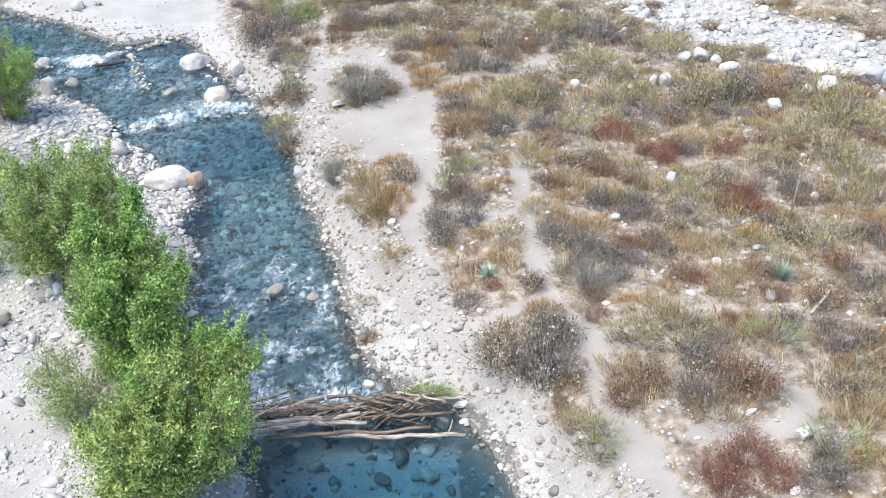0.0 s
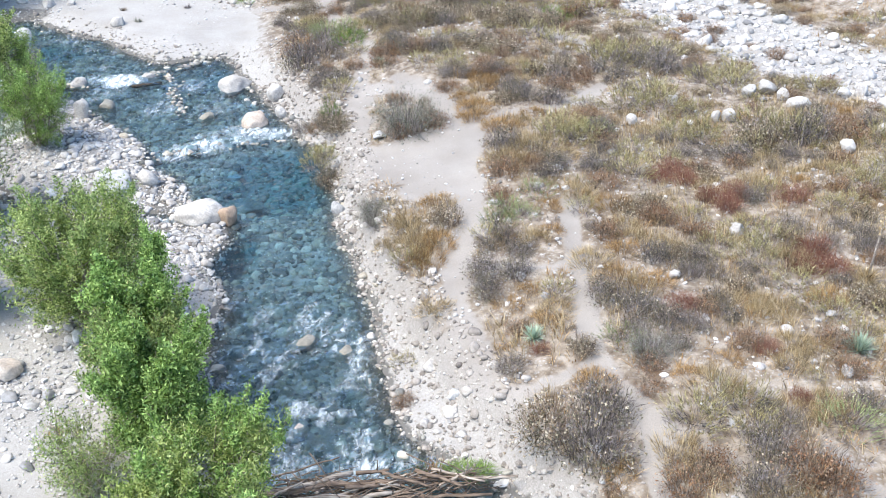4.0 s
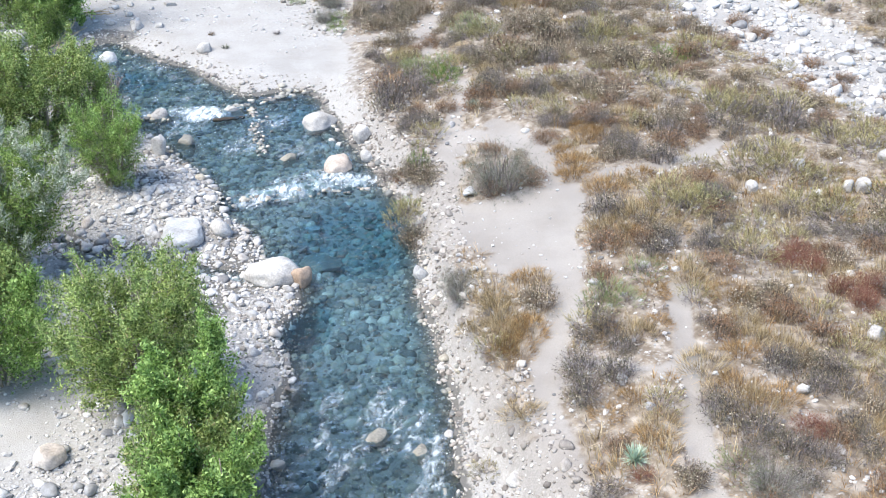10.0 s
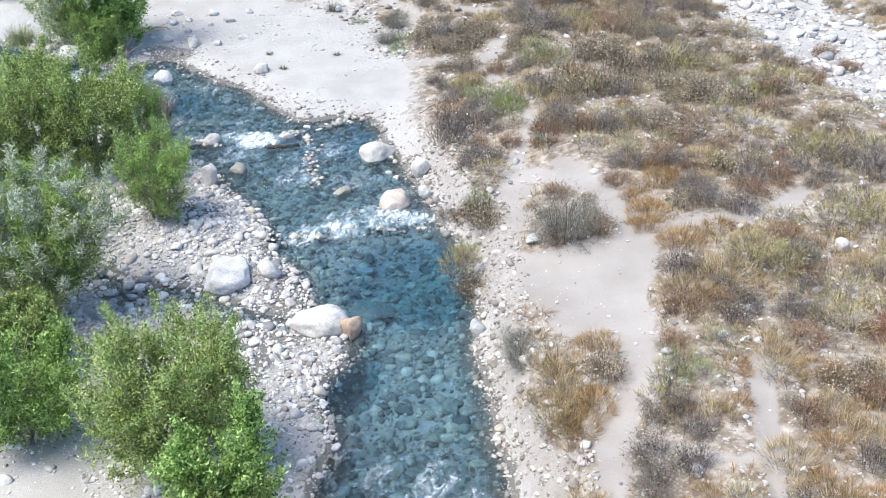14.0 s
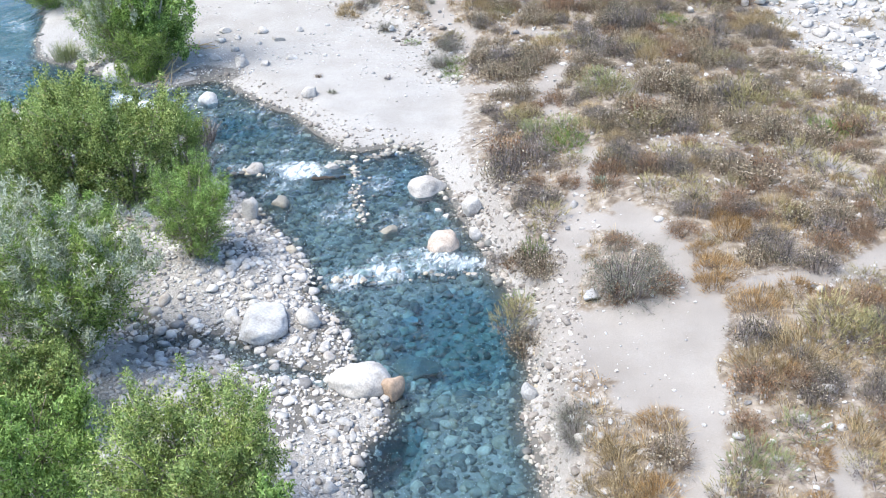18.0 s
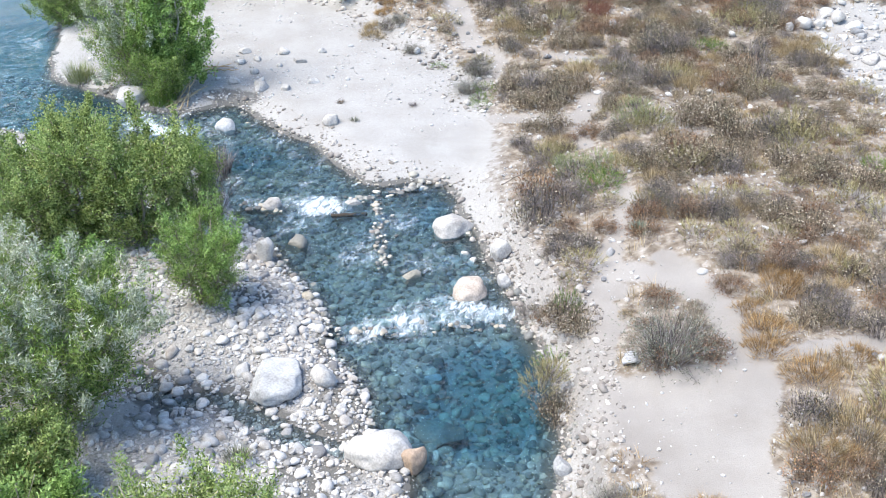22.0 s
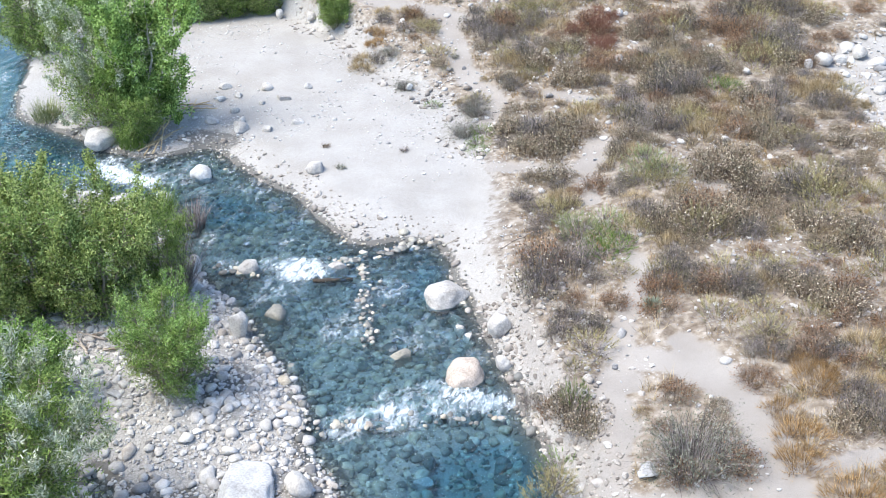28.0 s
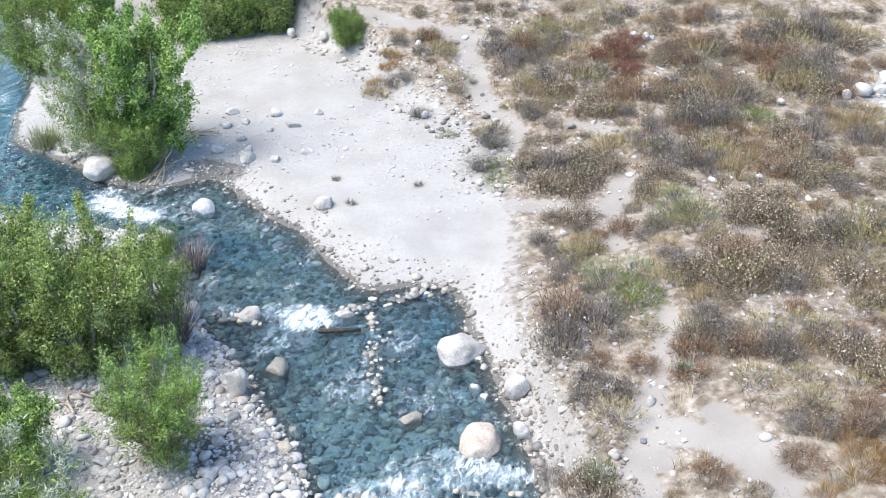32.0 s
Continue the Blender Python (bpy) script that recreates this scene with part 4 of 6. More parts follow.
# trees and tall bushes by the creek
tree("willow_bush", (-4.13, 11.12), 2.0, 1.8, CROWN_YELLOW, "yellow-green willow bush on the gravel bar", "bush", 26, 8, 7000, (0.06, 0.11, 0.03, 0.05))
tree("alder_sapling", (-5.37, 14.83), 2.2, 1.7, CROWN_OLIVE, "green alder sapling among willows beside the creek", "tree", 27, 6, 5500, (0.06, 0.10, 0.03, 0.055))
tree("willow_bush", (-5.87, 13.16), 1.3, 1.5, CROWN_OLIVE, "thin olive-green willow at the edge of the bar", "bush", 28, 7, 1800, (0.05, 0.09, 0.015, 0.03))
tree("willow_bush", (-11.07, 19.15), 1.6, 1.7, CROWN_OLIVE, "leafy green bush below the silver willow", "bush", 21, 8, 6000, (0.06, 0.11, 0.03, 0.05))
tree("willow_bush", (-13.38, 19.90), 2.2, 2.4, CROWN_DARK, "dark green bush on the gravel bar", "bush", 22, 8, 5500, (0.06, 0.11, 0.03, 0.05))
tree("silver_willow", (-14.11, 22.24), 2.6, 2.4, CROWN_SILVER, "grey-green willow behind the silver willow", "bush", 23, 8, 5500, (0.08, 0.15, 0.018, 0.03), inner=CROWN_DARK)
tree("alder_tree", (-17.19, 27.77), 2.1, 2.2, CROWN_DARK, "dark green alder in the creekside thicket", "tree", 24, 6, 5500, (0.06, 0.10, 0.035, 0.06))
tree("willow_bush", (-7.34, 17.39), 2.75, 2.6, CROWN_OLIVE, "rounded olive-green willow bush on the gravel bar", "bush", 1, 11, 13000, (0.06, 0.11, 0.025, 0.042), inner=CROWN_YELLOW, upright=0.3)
tree("alder_sapling", (-5.67, 15.74), 2.5, 1.6, CROWN_BRIGHT, "bright green alder sapling beside the creek", "tree", 2, 4, 7000, (0.06, 0.10, 0.035, 0.06))
tree("alder_sapling", (-4.88, 13.93), 2.5, 1.9, CROWN_BRIGHT, "bright green leafy alder at the water's edge", "tree", 3, 5, 9000, (0.06, 0.10, 0.035, 0.06))
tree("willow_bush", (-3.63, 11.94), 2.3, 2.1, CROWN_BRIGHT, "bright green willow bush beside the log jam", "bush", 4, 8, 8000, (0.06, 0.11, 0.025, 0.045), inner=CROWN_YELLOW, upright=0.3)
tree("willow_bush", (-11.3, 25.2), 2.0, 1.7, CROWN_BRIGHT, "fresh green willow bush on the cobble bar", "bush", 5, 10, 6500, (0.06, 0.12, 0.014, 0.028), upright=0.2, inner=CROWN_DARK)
tree("alder_tree", (-15.07, 26.93), 3.1, 2.7, CROWN_YELLOW, "olive-green alder in the creekside thicket", "tree", 6, 7, 8500, (0.06, 0.10, 0.035, 0.06), inner=CROWN_OLIVE, low=0.05)
tree("alder_tree", (-13.92, 27.24), 2.9, 2.7, CROWN_YELLOW, "dense green alder above the cobble bar", "tree", 7, 7, 9000, (0.06, 0.10, 0.035, 0.06), inner=CROWN_OLIVE, low=0.05)
tree("alder_tree", (-15.92, 26.21), 2.3, 1.9, CROWN_OLIVE, "olive-green leafy bush in the thicket", "bush", 8, 6, 5000, (0.06, 0.10, 0.03, 0.05))
tree("willow_bush", (-13.15, 28.22), 2.1, 1.3, CROWN_DARK, "dark green bush at the creek's edge", "bush", 9, 6, 4500, (0.05, 0.09, 0.02, 0.03))
tree("silver_willow", (-11.67, 21.25), 2.9, 3.0, CROWN_SILVER, "silvery grey-green willow on the gravel bar", "bush", 10, 12, 13000, (0.09, 0.17, 0.022, 0.036), inner=CROWN_DARK)
tree("willow_bush", (-13.30, 24.05), 1.5, 1.4, CROWN_BRIGHT, "small vivid green bush behind the silver willow", "bush", 11, 7, 4500, (0.06, 0.10, 0.03, 0.055))
tree("willow_bush", (-9.93, 17.51), 1.9, 2.0, CROWN_BRIGHT, "leafy green bush on the cobbles", "bush", 12, 7, 6000, (0.06, 0.11, 0.03, 0.05))
tree("alder_tree", (-17.90, 35.90), 4.0, 3.2, CROWN_BRIGHT, "tall bright green alder with a pale trunk beside the beach", "tree", 13, 4, 9000, (0.08, 0.13, 0.05, 0.09), bark=BARK_PALE)
tree("alder_tree", (-19.3, 35.85), 3.4, 3.3, CROWN_SILVER, "grey-green leafy alder beside the creek", "tree", 14, 8, 9500, (0.07, 0.12, 0.03, 0.055), low=0.04, inner=CROWN_DARK)
tree("willow_bush", (-17.98, 35.22), 1.5, 1.8, CROWN_DARK, "dark green brush round the alder's foot", "bush", 15, 8, 5000, (0.06, 0.12, 0.02, 0.04))
tree("alder_tree", (-25.29, 40.96), 3.0, 3.2, CROWN_DARK, "dark grey-green bush across the creek", "tree", 16, 9, 8000, (0.07, 0.12, 0.03, 0.06), low=0.02)
tree("alder_tree", (-23.09, 41.56), 3.4, 2.0, CROWN_BRIGHT, "light green tree behind the beach", "tree", 17, 3, 5000, (0.08, 0.13, 0.05, 0.08))
for i, (tx, ty, th, tw) in enumerate([(-22.4, 45.6, 2.9, 3.0), (-21.0, 46.0, 3.0, 2.8), (-19.6, 46.6, 2.9, 2.8), (-18.6, 47.4, 2.8, 2.6), (-23.6, 47.6, 3.8, 3.2), (-21.6, 48.2, 4.2, 3.4), (-27.4, 45.1, 3.6, 3.2), (-25.0, 50.8, 4.6, 3.6), (-19.9, 49.2, 4.0, 3.2), (-29.0, 48.9, 4.4, 3.6)]):
    tree("alder_tree", (tx, ty), th, tw, (CROWN_DARK, CROWN_BRIGHT, CROWN_OLIVE)[i % 3], "dense leafy tree at the far end of the beach", "tree", 30 + i, 6, 4800, (0.09, 0.15, 0.05, 0.09), low=0.02)
for i, (tx, ty, tw) in enumerate([(-22.0, 44.6, 1.5), (-21.0, 45.0, 1.7), (-20.1, 45.5, 1.7), (-19.1, 46.0, 1.5), (-18.2, 46.5, 1.3)]):
    tree("willow_bush", (tx, ty), 1.5, tw, (CROWN_DARK, CROWN_OLIVE)[i % 2], "low green brush at the edge of the far beach", "bush", 60 + i, 8, 2600, (0.08, 0.13, 0.04, 0.07), low=0.02)
tree("willow_bush", (-15.75, 44.6), 1.15, 1.3, CROWN_DARK, "compact dark green bush at the foot of the far bank", "bush", 50, 9, 5000, (0.05, 0.09, 0.025, 0.04))

# ---- boulders ----
for at, wide, tall, kind, label, seed in [
    ((-7.5, 30.05), 1.12, 0.5, BOULDER_WHITE, "large smooth white boulder at the edge of the side pool", 1),
    ((-6.39, 27.6), 0.98, 0.42, BOULDER_TAN, "rounded pinkish-tan boulder above the white water", 2),
    ((-6.05, 28.94), 0.55, 0.5, BOULDER_WHITE, "pale boulder at the foot of the bank", 3),
    ((-5.74, 27.96), 0.34, 0.32, BOULDER_WHITE, "small pale boulder by the bank", 4),
    ((-6.92, 29.07), 0.35, 0.22, BOULDER_WHITE, "flat pale rock in the shallows", 5),
    ((-6.65, 28.83), 0.3, 0.2, BOULDER_WHITE, "flat pale rock in the shallows", 6),
    ((-3.43, 22.6), 0.46, 0.38, BOULDER_GREY, "grey boulder under the cut bank", 7),
    ((-6.45, 22.1), 1.2, 0.5, BOULDER_WHITE, "big whitish boulder beside the pool", 8),
    ((-5.85, 22.05), 0.56, 0.44, BOULDER_BROWN, "orange-brown boulder leaning on a white one", 9),
    ((-8.95, 23.35), 1.3, 0.42, BOULDER_GREY, "large flat-sided pale grey boulder on the bar", 10),
    ((-8.13, 23.66), 0.55, 0.36, BOULDER_WHITE, "rounded white boulder on the cobble bar", 11),
    ((-11.1, 27.5), 0.46, 0.6, BOULDER_WHITE, "upright white rock on the point of the bar", 12),
    ((-18.81, 34.78), 0.98, 0.52, BOULDER_WHITE, "big round pale boulder under the alders", 13),
    ((-19.63, 33.57), 0.9, 0.4, BOULDER_WET, "broad half-sunk boulder in the creek", 14),
    ((-15.3, 33.9), 0.68, 0.48, BOULDER_GREY, "grey boulder standing in the riffle", 15),
    ((-12.03, 29.97), 0.56, 0.36, BOULDER_WHITE, "pale block of rock in the rapid", 16),
    ((-13.20, 29.47), 0.48, 0.42, BOULDER_GREY, "grey rock at the creek's edge", 17),
    ((-10.79, 28.53), 0.7, 0.34, BOULDER_WET, "low wet boulder with water running over it", 18),
    ((-10.14, 30.5), 0.56, 0.3, BOULDER_WHITE, "pale flat boulder above the rapid", 19),
    ((-10.60, 30.62), 0.4, 0.22, BOULDER_WET, "dark wet rock beside a pale one", 119),
    ((-7.76, 27.81), 0.54, 0.34, BOULDER_WET, "wet greenish boulder in the creek", 20),
    ((-15.42, 36.5), 0.62, 0.4, BOULDER_WHITE, "white boulder on the sandy beach", 21),
    ((-15.6, 36.95), 0.32, 0.28, BOULDER_WHITE, "small white boulder on the beach", 22),
    ((-16.4, 36.65), 0.42, 0.32, BOULDER_WHITE, "white rock on the sandy beach", 23),
    ((-14.65, 36.6), 0.4, 0.26, BOULDER_WHITE, "pale stone sunk in the beach", 61),
    ((-16.1, 37.5), 0.3, 0.24, BOULDER_WHITE, "pale stone sunk in the beach", 62),
    ((-16.9, 38.2), 0.34, 0.22, BOULDER_GREY, "grey stone sunk in the beach", 63),
    ((-15.6, 38.3), 0.26, 0.2, BOULDER_WHITE, "pale stone sunk in the beach", 64),
    ((-5.75, 23.35), 1.0, 0.4, BOULDER_WET, "dark flat boulder sunk in the pool", 65),
    ((-12.34, 34.6), 0.58, 0.42, BOULDER_WHITE, "white boulder half buried in the beach", 24),
    ((-14.0, 37.25), 0.45, 0.22, BOULDER_WHITE, "flat white stone sunk in sand", 25),
    ((-14.75, 39.8), 0.34, 0.2, BOULDER_GREY, "dark grey stone on the beach", 26),
    ((-13.99, 40.45), 0.2, 0.12, BOULDER_GREY, "small dark stone on the beach", 27),
    ((-17.2, 39.1), 0.42, 0.26, BOULDER_WHITE, "white stone on the beach", 28),
    ((-15.95, 39.4), 0.5, 0.26, BOULDER_WHITE, "white stone on the beach", 29),
    ((-16.5, 38.6), 0.32, 0.22, BOULDER_WHITE, "white stone on the beach", 30),
    ((-15.1, 38.75), 0.48, 0.2, BOULDER_WHITE, "flat white stone on the beach", 31),
    ((-11.61, 40.24), 0.28, 0.2, BOULDER_GREY, "grey stone at the foot of the far bank", 32),
    ((-18.3, 45.6), 0.36, 0.32, BOULDER_WHITE, "pale boulder below the far trees", 33),
    ((-16.9, 45.2), 0.4, 0.32, BOULDER_WHITE, "pale boulder below the far trees", 34),
    ((-15.51, 32.29), 0.52, 0.42, BOULDER_GREY, "purplish grey rock among the creekside brush", 35),
    ((-3.41, 17.5), 0.62, 0.26, BOULDER_WET, "flat grey-green boulder awash in the riffle", 36),
    ((-2.59, 17.2), 0.48, 0.24, BOULDER_WET, "pale wet rock in the riffle", 37),
    ((-3.09, 15.00), 0.4, 0.24, BOULDER_TAN, "brown rock awash in the riffle", 38),
    ((-3.46, 16.04), 0.3, 0.2, BOULDER_WET, "tan rock under the riffle", 39),
    ((-8.45, 29.89), 0.32, 0.2, BOULDER_WET, "dark wet rock in the side pool", 41),
    ((-7.23, 28.38), 0.26, 0.2, BOULDER_TAN, "small brown rock in the shallows", 42),
    ((-7.07, 28.07), 0.24, 0.18, BOULDER_WET, "small wet rock above the white water", 43),
    ((-7.65, 28.23), 0.3, 0.2, BOULDER_WET, "small wet rock above the white water", 44),
    ((-9.48, 28.06), 0.22, 0.18, BOULDER_TAN, "orange-brown stone in the creek", 45),
    ((-6.35, 24.82), 0.4, 0.24, BOULDER_GREY, "flat grey stone awash by the pool", 46),
    ((-6.83, 25.42), 0.24, 0.18, BOULDER_WHITE, "small pale stone by the pool", 47),
    ((-9.04, 18.09), 0.42, 0.28, BOULDER_WHITE, "pale boulder on the gravel bar", 48),
    ((-8.90, 19.45), 0.4, 0.26, BOULDER_WHITE, "pale boulder on the gravel bar", 49),
    ((-9.21, 20.48), 0.34, 0.26, BOULDER_GREY, "grey boulder on the gravel bar", 50),
    ((-8.16, 15.75), 0.55, 0.32, BOULDER_TAN, "tan boulder below the willow bush", 51),
    ((-0.96, 16.43), 0.45, 0.2, BOULDER_WHITE, "flat white rock in the cut bank", 52),
    ((-0.56, 15.23), 0.4, 0.22, BOULDER_WHITE, "white rock in the cut bank", 53),
    ((-0.51, 15.49), 0.3, 0.2, BOULDER_GREY, "blue-grey rock in the cut bank", 54),
    ((-0.97, 15.03), 0.25, 0.2, BOULDER_WHITE, "white rock on the cut bank", 55),
    ((-2.65, 24.7), 0.42, 0.14, BOULDER_GREY, "flat white rock beside the clearing", 40),
]:
    low = "beach" in label or "sand" in label or "cut bank" in label
    boulder(at, wide * (0.8 if "cut bank" in label else 1.0), tall * (0.65 if low else 1.0), kind, label, 300 + seed, 0.6 if low else 0.3, seed * 47.0, 0.85 if "flat" in label else -0.5 if "smooth" in label or "round" in label else 0.5)
for at, wide, tall, seed in [((0.2, 43.5), 0.6, 0.4, 20), ((0.75, 43.9), 0.42, 0.3, 21), ((-0.2, 43.0), 0.36, 0.26, 22), ((1.25, 44.4), 0.55, 0.4, 23), ((-5.65, 42.15), 0.3, 0.32, 24), ((-6.1, 45.3), 0.3, 0.24, 25), ((-6.5, 45.35), 0.3, 0.22, 26),
                             ((-2.9, 46.2), 0.32, 0.26, 27), ((-7.9, 42.4), 0.3, 0.22, 28), ((-1.9, 42.4), 0.26, 0.2, 29), ((4.76, 19.42), 0.34, 0.26, 1), ((3.33, 24.77), 0.3, 0.28, 2), ((4.46, 25.98), 0.3, 0.34, 3), ((9.70, 24.77), 0.68, 0.42, 4), ((7.98, 23.43), 0.43, 0.3, 5),
                             ((6.53, 26.91), 0.4, 0.38, 6), ((7.07, 27.26), 0.62, 0.34, 7), ((7.35, 26.75), 0.36, 0.3, 8), ((7.52, 25.97), 0.6, 0.3, 9), ((5.38, 25.18), 0.3, 0.28, 10),
                             ((5.68, 25.19), 0.38, 0.36, 11), ((11.35, 28.12), 0.56, 0.38, 12), ((7.51, 18.72), 0.27, 0.16, 13), ((5.13, 11.48), 0.26, 0.2, 14), ((3.33, 17.71), 0.23, 0.17, 15),
                             ((9.44, 27.29), 0.5, 0.34, 16), ((9.77, 26.01), 0.7, 0.36, 17), ((11.05, 25.77), 0.95, 0.6, 18), ((9.14, 24.55), 0.38, 0.3, 19)]:
    kind = BOULDER_GREY if seed in (11.06, 14.07) else BOULDER_TAN if seed == 13 else BOULDER_WHITE
    boulder(at, wide, tall, kind, "rounded pale granite boulder among dry shrubs", 400 + seed, turn=seed * 61.0)

# ---- log jam across the creek ----


def log(a, b, r0, r1, seed, label="weathered grey driftwood log in the log jam", stubs=2, mat=None):
    """A bent, tapered, barkless log with broken twig stubs."""
    rng = np.random.default_rng(seed)
    a, b = np.array(a, float), np.array(b, float)
    ln = np.linalg.norm(b - a)
    mid = (a + b) / 2
    pts = [a + (b - a) * u + rng.normal(0, 0.012 * ln, 3) * math.sin(math.pi * u) - mid for u in np.linspace(0, 1, 9)]
    pieces = [tube(pts, r0, r1, 8)]
    for _ in range(stubs):
        p = pts[int(rng.integers(2, 8))]
        d = rng.normal(size=3) * 0.12
        pieces.append(tube([p, p + d * 0.6, p + d + np.array([0, 0, 0.06])], r1 * 0.6, r1 * 0.25, 5))
    ob = new("driftwood_log", mesh_from("driftwood_log", *joined(pieces), mat or DRIFTWOOD))
    ob.matrix_basis = pose(*mid)
    return tagged(ob, label, "log", "logs of the log jam")


for k, (x0, y0, z0, x1, y1, z1, ra, rb) in enumerate([
        (-3.98, 12.82, -0.18, -1.94, 13.51, -0.02, 0.085, 0.05), (-4.08, 12.66, -0.30, -2.14, 13.07, -0.18, 0.1, 0.06), (-3.67, 13.04, -0.10, -0.82, 13.45, -0.04, 0.06, 0.035),
        (-3.26, 12.91, -0.15, -1.33, 13.20, -0.10, 0.07, 0.045), (-2.85, 12.84, -0.32, -0.20, 13.07, -0.28, 0.05, 0.035), (-1.94, 12.97, -0.36, 0.36, 12.94, -0.34, 0.06, 0.045),
        (-1.63, 13.16, -0.20, 0.15, 13.32, -0.18, 0.045, 0.03), (-2.45, 13.29, -0.10, -0.41, 13.54, -0.07, 0.05, 0.03), (-3.57, 12.72, -0.20, -2.65, 13.20, 0.04, 0.035, 0.02),
        (-2.24, 13.10, -0.15, -1.02, 13.54, -0.01, 0.035, 0.02), (-1.53, 13.23, -0.08, -0.61, 13.67, -0.04, 0.03, 0.015), (-2.65, 13.41, -0.15, -1.22, 13.29, -0.04, 0.04, 0.02),
        (-2.14, 13.07, -0.18, -1.22, 13.04, -0.17, 0.06, 0.05)]):
    log((x0, y0, z0), (x1, y1, z1), ra * 0.7, rb * 0.75, 500 + k, stubs=k % 3, mat=BROWN_WOOD if k in (2, 4, 6, 7) else DRIFTWOOD)
rng = np.random.default_rng(54)
for k in range(26):
    x, turn, half = rng.uniform(-3.1, 0.1), rng.normal(0.12, 0.38), rng.uniform(0.2, 0.6)
    y, z = 13.4 + (x + 1.5) * 0.1 + rng.normal(0, 0.13), rng.uniform(-0.22, 0.06)
    dx, dy, dz = half * math.cos(turn), half * math.sin(turn), half * rng.normal(0, 0.12)
    r = rng.uniform(0.014, 0.036)
    log((x - dx, y - dy, z - dz), (x + dx, y + dy, z + dz), r, r * 0.6, 570 + k, "broken branch jammed among the driftwood logs", 1, (DRIFTWOOD, BROWN_WOOD, BROWN_WOOD)[k % 3])
rng = np.random.default_rng(55)
twigs = []
for _ in range(200):
    c = np.array([rng.uniform(-2.9, -0.1), 13.35 + rng.normal(0, 0.12), rng.uniform(-0.3, 0.0)])
    c[1] += (c[0] + 1.5) * 0.13
    d = np.array([rng.normal(0.8, 0.4), rng.normal(0.15, 0.45), rng.normal(0, 0.12)]) * rng.uniform(0.15, 0.5)
    twigs.append(tube([c - d, c + rng.normal(0, 0.02, 3), c + d], 0.011, 0.005, 4))
tagged(new("twig_debris", mesh_from("twig_debris", *joined(twigs), BROWN_WOOD)), "tangled brown twigs caught in the log jam", "driftwood", kind="stuff")
v, f, _ = blades(rng, 420, 0.42, (0.18, 0.42), (0.9, 0.35), (0.008, 0.016), 0.6)
v *= np.array([0.85, 0.5, 0.4])
ob = new("creek_sedge", mesh_from("creek_sedge", v, f, LEAF_GREEN, False))
ob.matrix_basis = pose(-0.2, 13.75, -0.14)
tagged(ob, "flattened green sedge caught on the log jam", "grass")
v, f, _ = blades(rng, 130, 0.1, (0.2, 0.5), (0.5, 0.4), (0.008, 0.016), 0.3)
ob = new("dead_brush", mesh_from("dead_brush", v, f, LEAF_RUST, False))
ob.matrix_basis = pose(-0.75, 13.95, height(-0.75, 13.95))
tagged(ob, "reddish dead brush at the foot of the bank", "brush")

# broken canes and sticks below the alders
for k, (x0, y0, x1, y1, lift) in enumerate([(-17.35, 34.5, -17.4, 36.1, 0.35), (-17.15, 34.6, -17.2, 35.9, 0.45), (-17.6, 34.6, -16.95, 35.4, 0.2), (-17.5, 34.9, -16.9, 35.9, 0.15), (-17.0, 34.8, -17.3, 35.6, 0.4), (-17.9, 34.9, -17.1, 34.9, 0.12),
                                             (-17.7, 37.2, -17.1, 37.9, 0.08), (-17.4, 37.3, -16.6, 37.4, 0.1), (-17.2, 36.9, -17.5, 37.8, 0.12), (-17.9, 37.5, -16.9, 37.7, 0.06)]):
    log((x0, y0, height(x0, y0) + 0.05), (x1, y1, height(x1, y1) + lift), 0.024, 0.013, 520 + k, "straw-coloured broken cane on the gravel", 1, CANE)
for k in range(9):
    x0, y0 = -13.5 + rng.uniform(-1.2, 0.6), 25.9 + rng.uniform(-0.3, 0.5)
    x1, y1 = x0 + rng.uniform(-0.7, 0.7), y0 + rng.uniform(-0.4, 0.4)
    log((x0, y0, height(x0, y0) + 0.05), (x1, y1, height(x1, y1) + 0.12), 0.03, 0.012, 540 + k, "grey dead branch on the ground below the thicket", 3)
log((-6.54, 30.95, height(-6.54, 30.95) + 0.25), (-5.92, 31.36, height(-5.92, 31.36) + 0.4), 0.025, 0.014, 560, "pale dead branch leaning on a grey shrub", 2)
log((6.09, 14.39, height(6.09, 14.39) + 0.12), (6.49, 14.78, height(6.49, 14.78) + 0.3), 0.03, 0.015, 561, "forked pale dead branch among shrubs", 3)

log((-10.48, 29.90, -0.17), (-9.65, 30.16, -0.14), 0.055, 0.045, 562, "dark soaked log lodged under a boulder", 0, SOAKED)

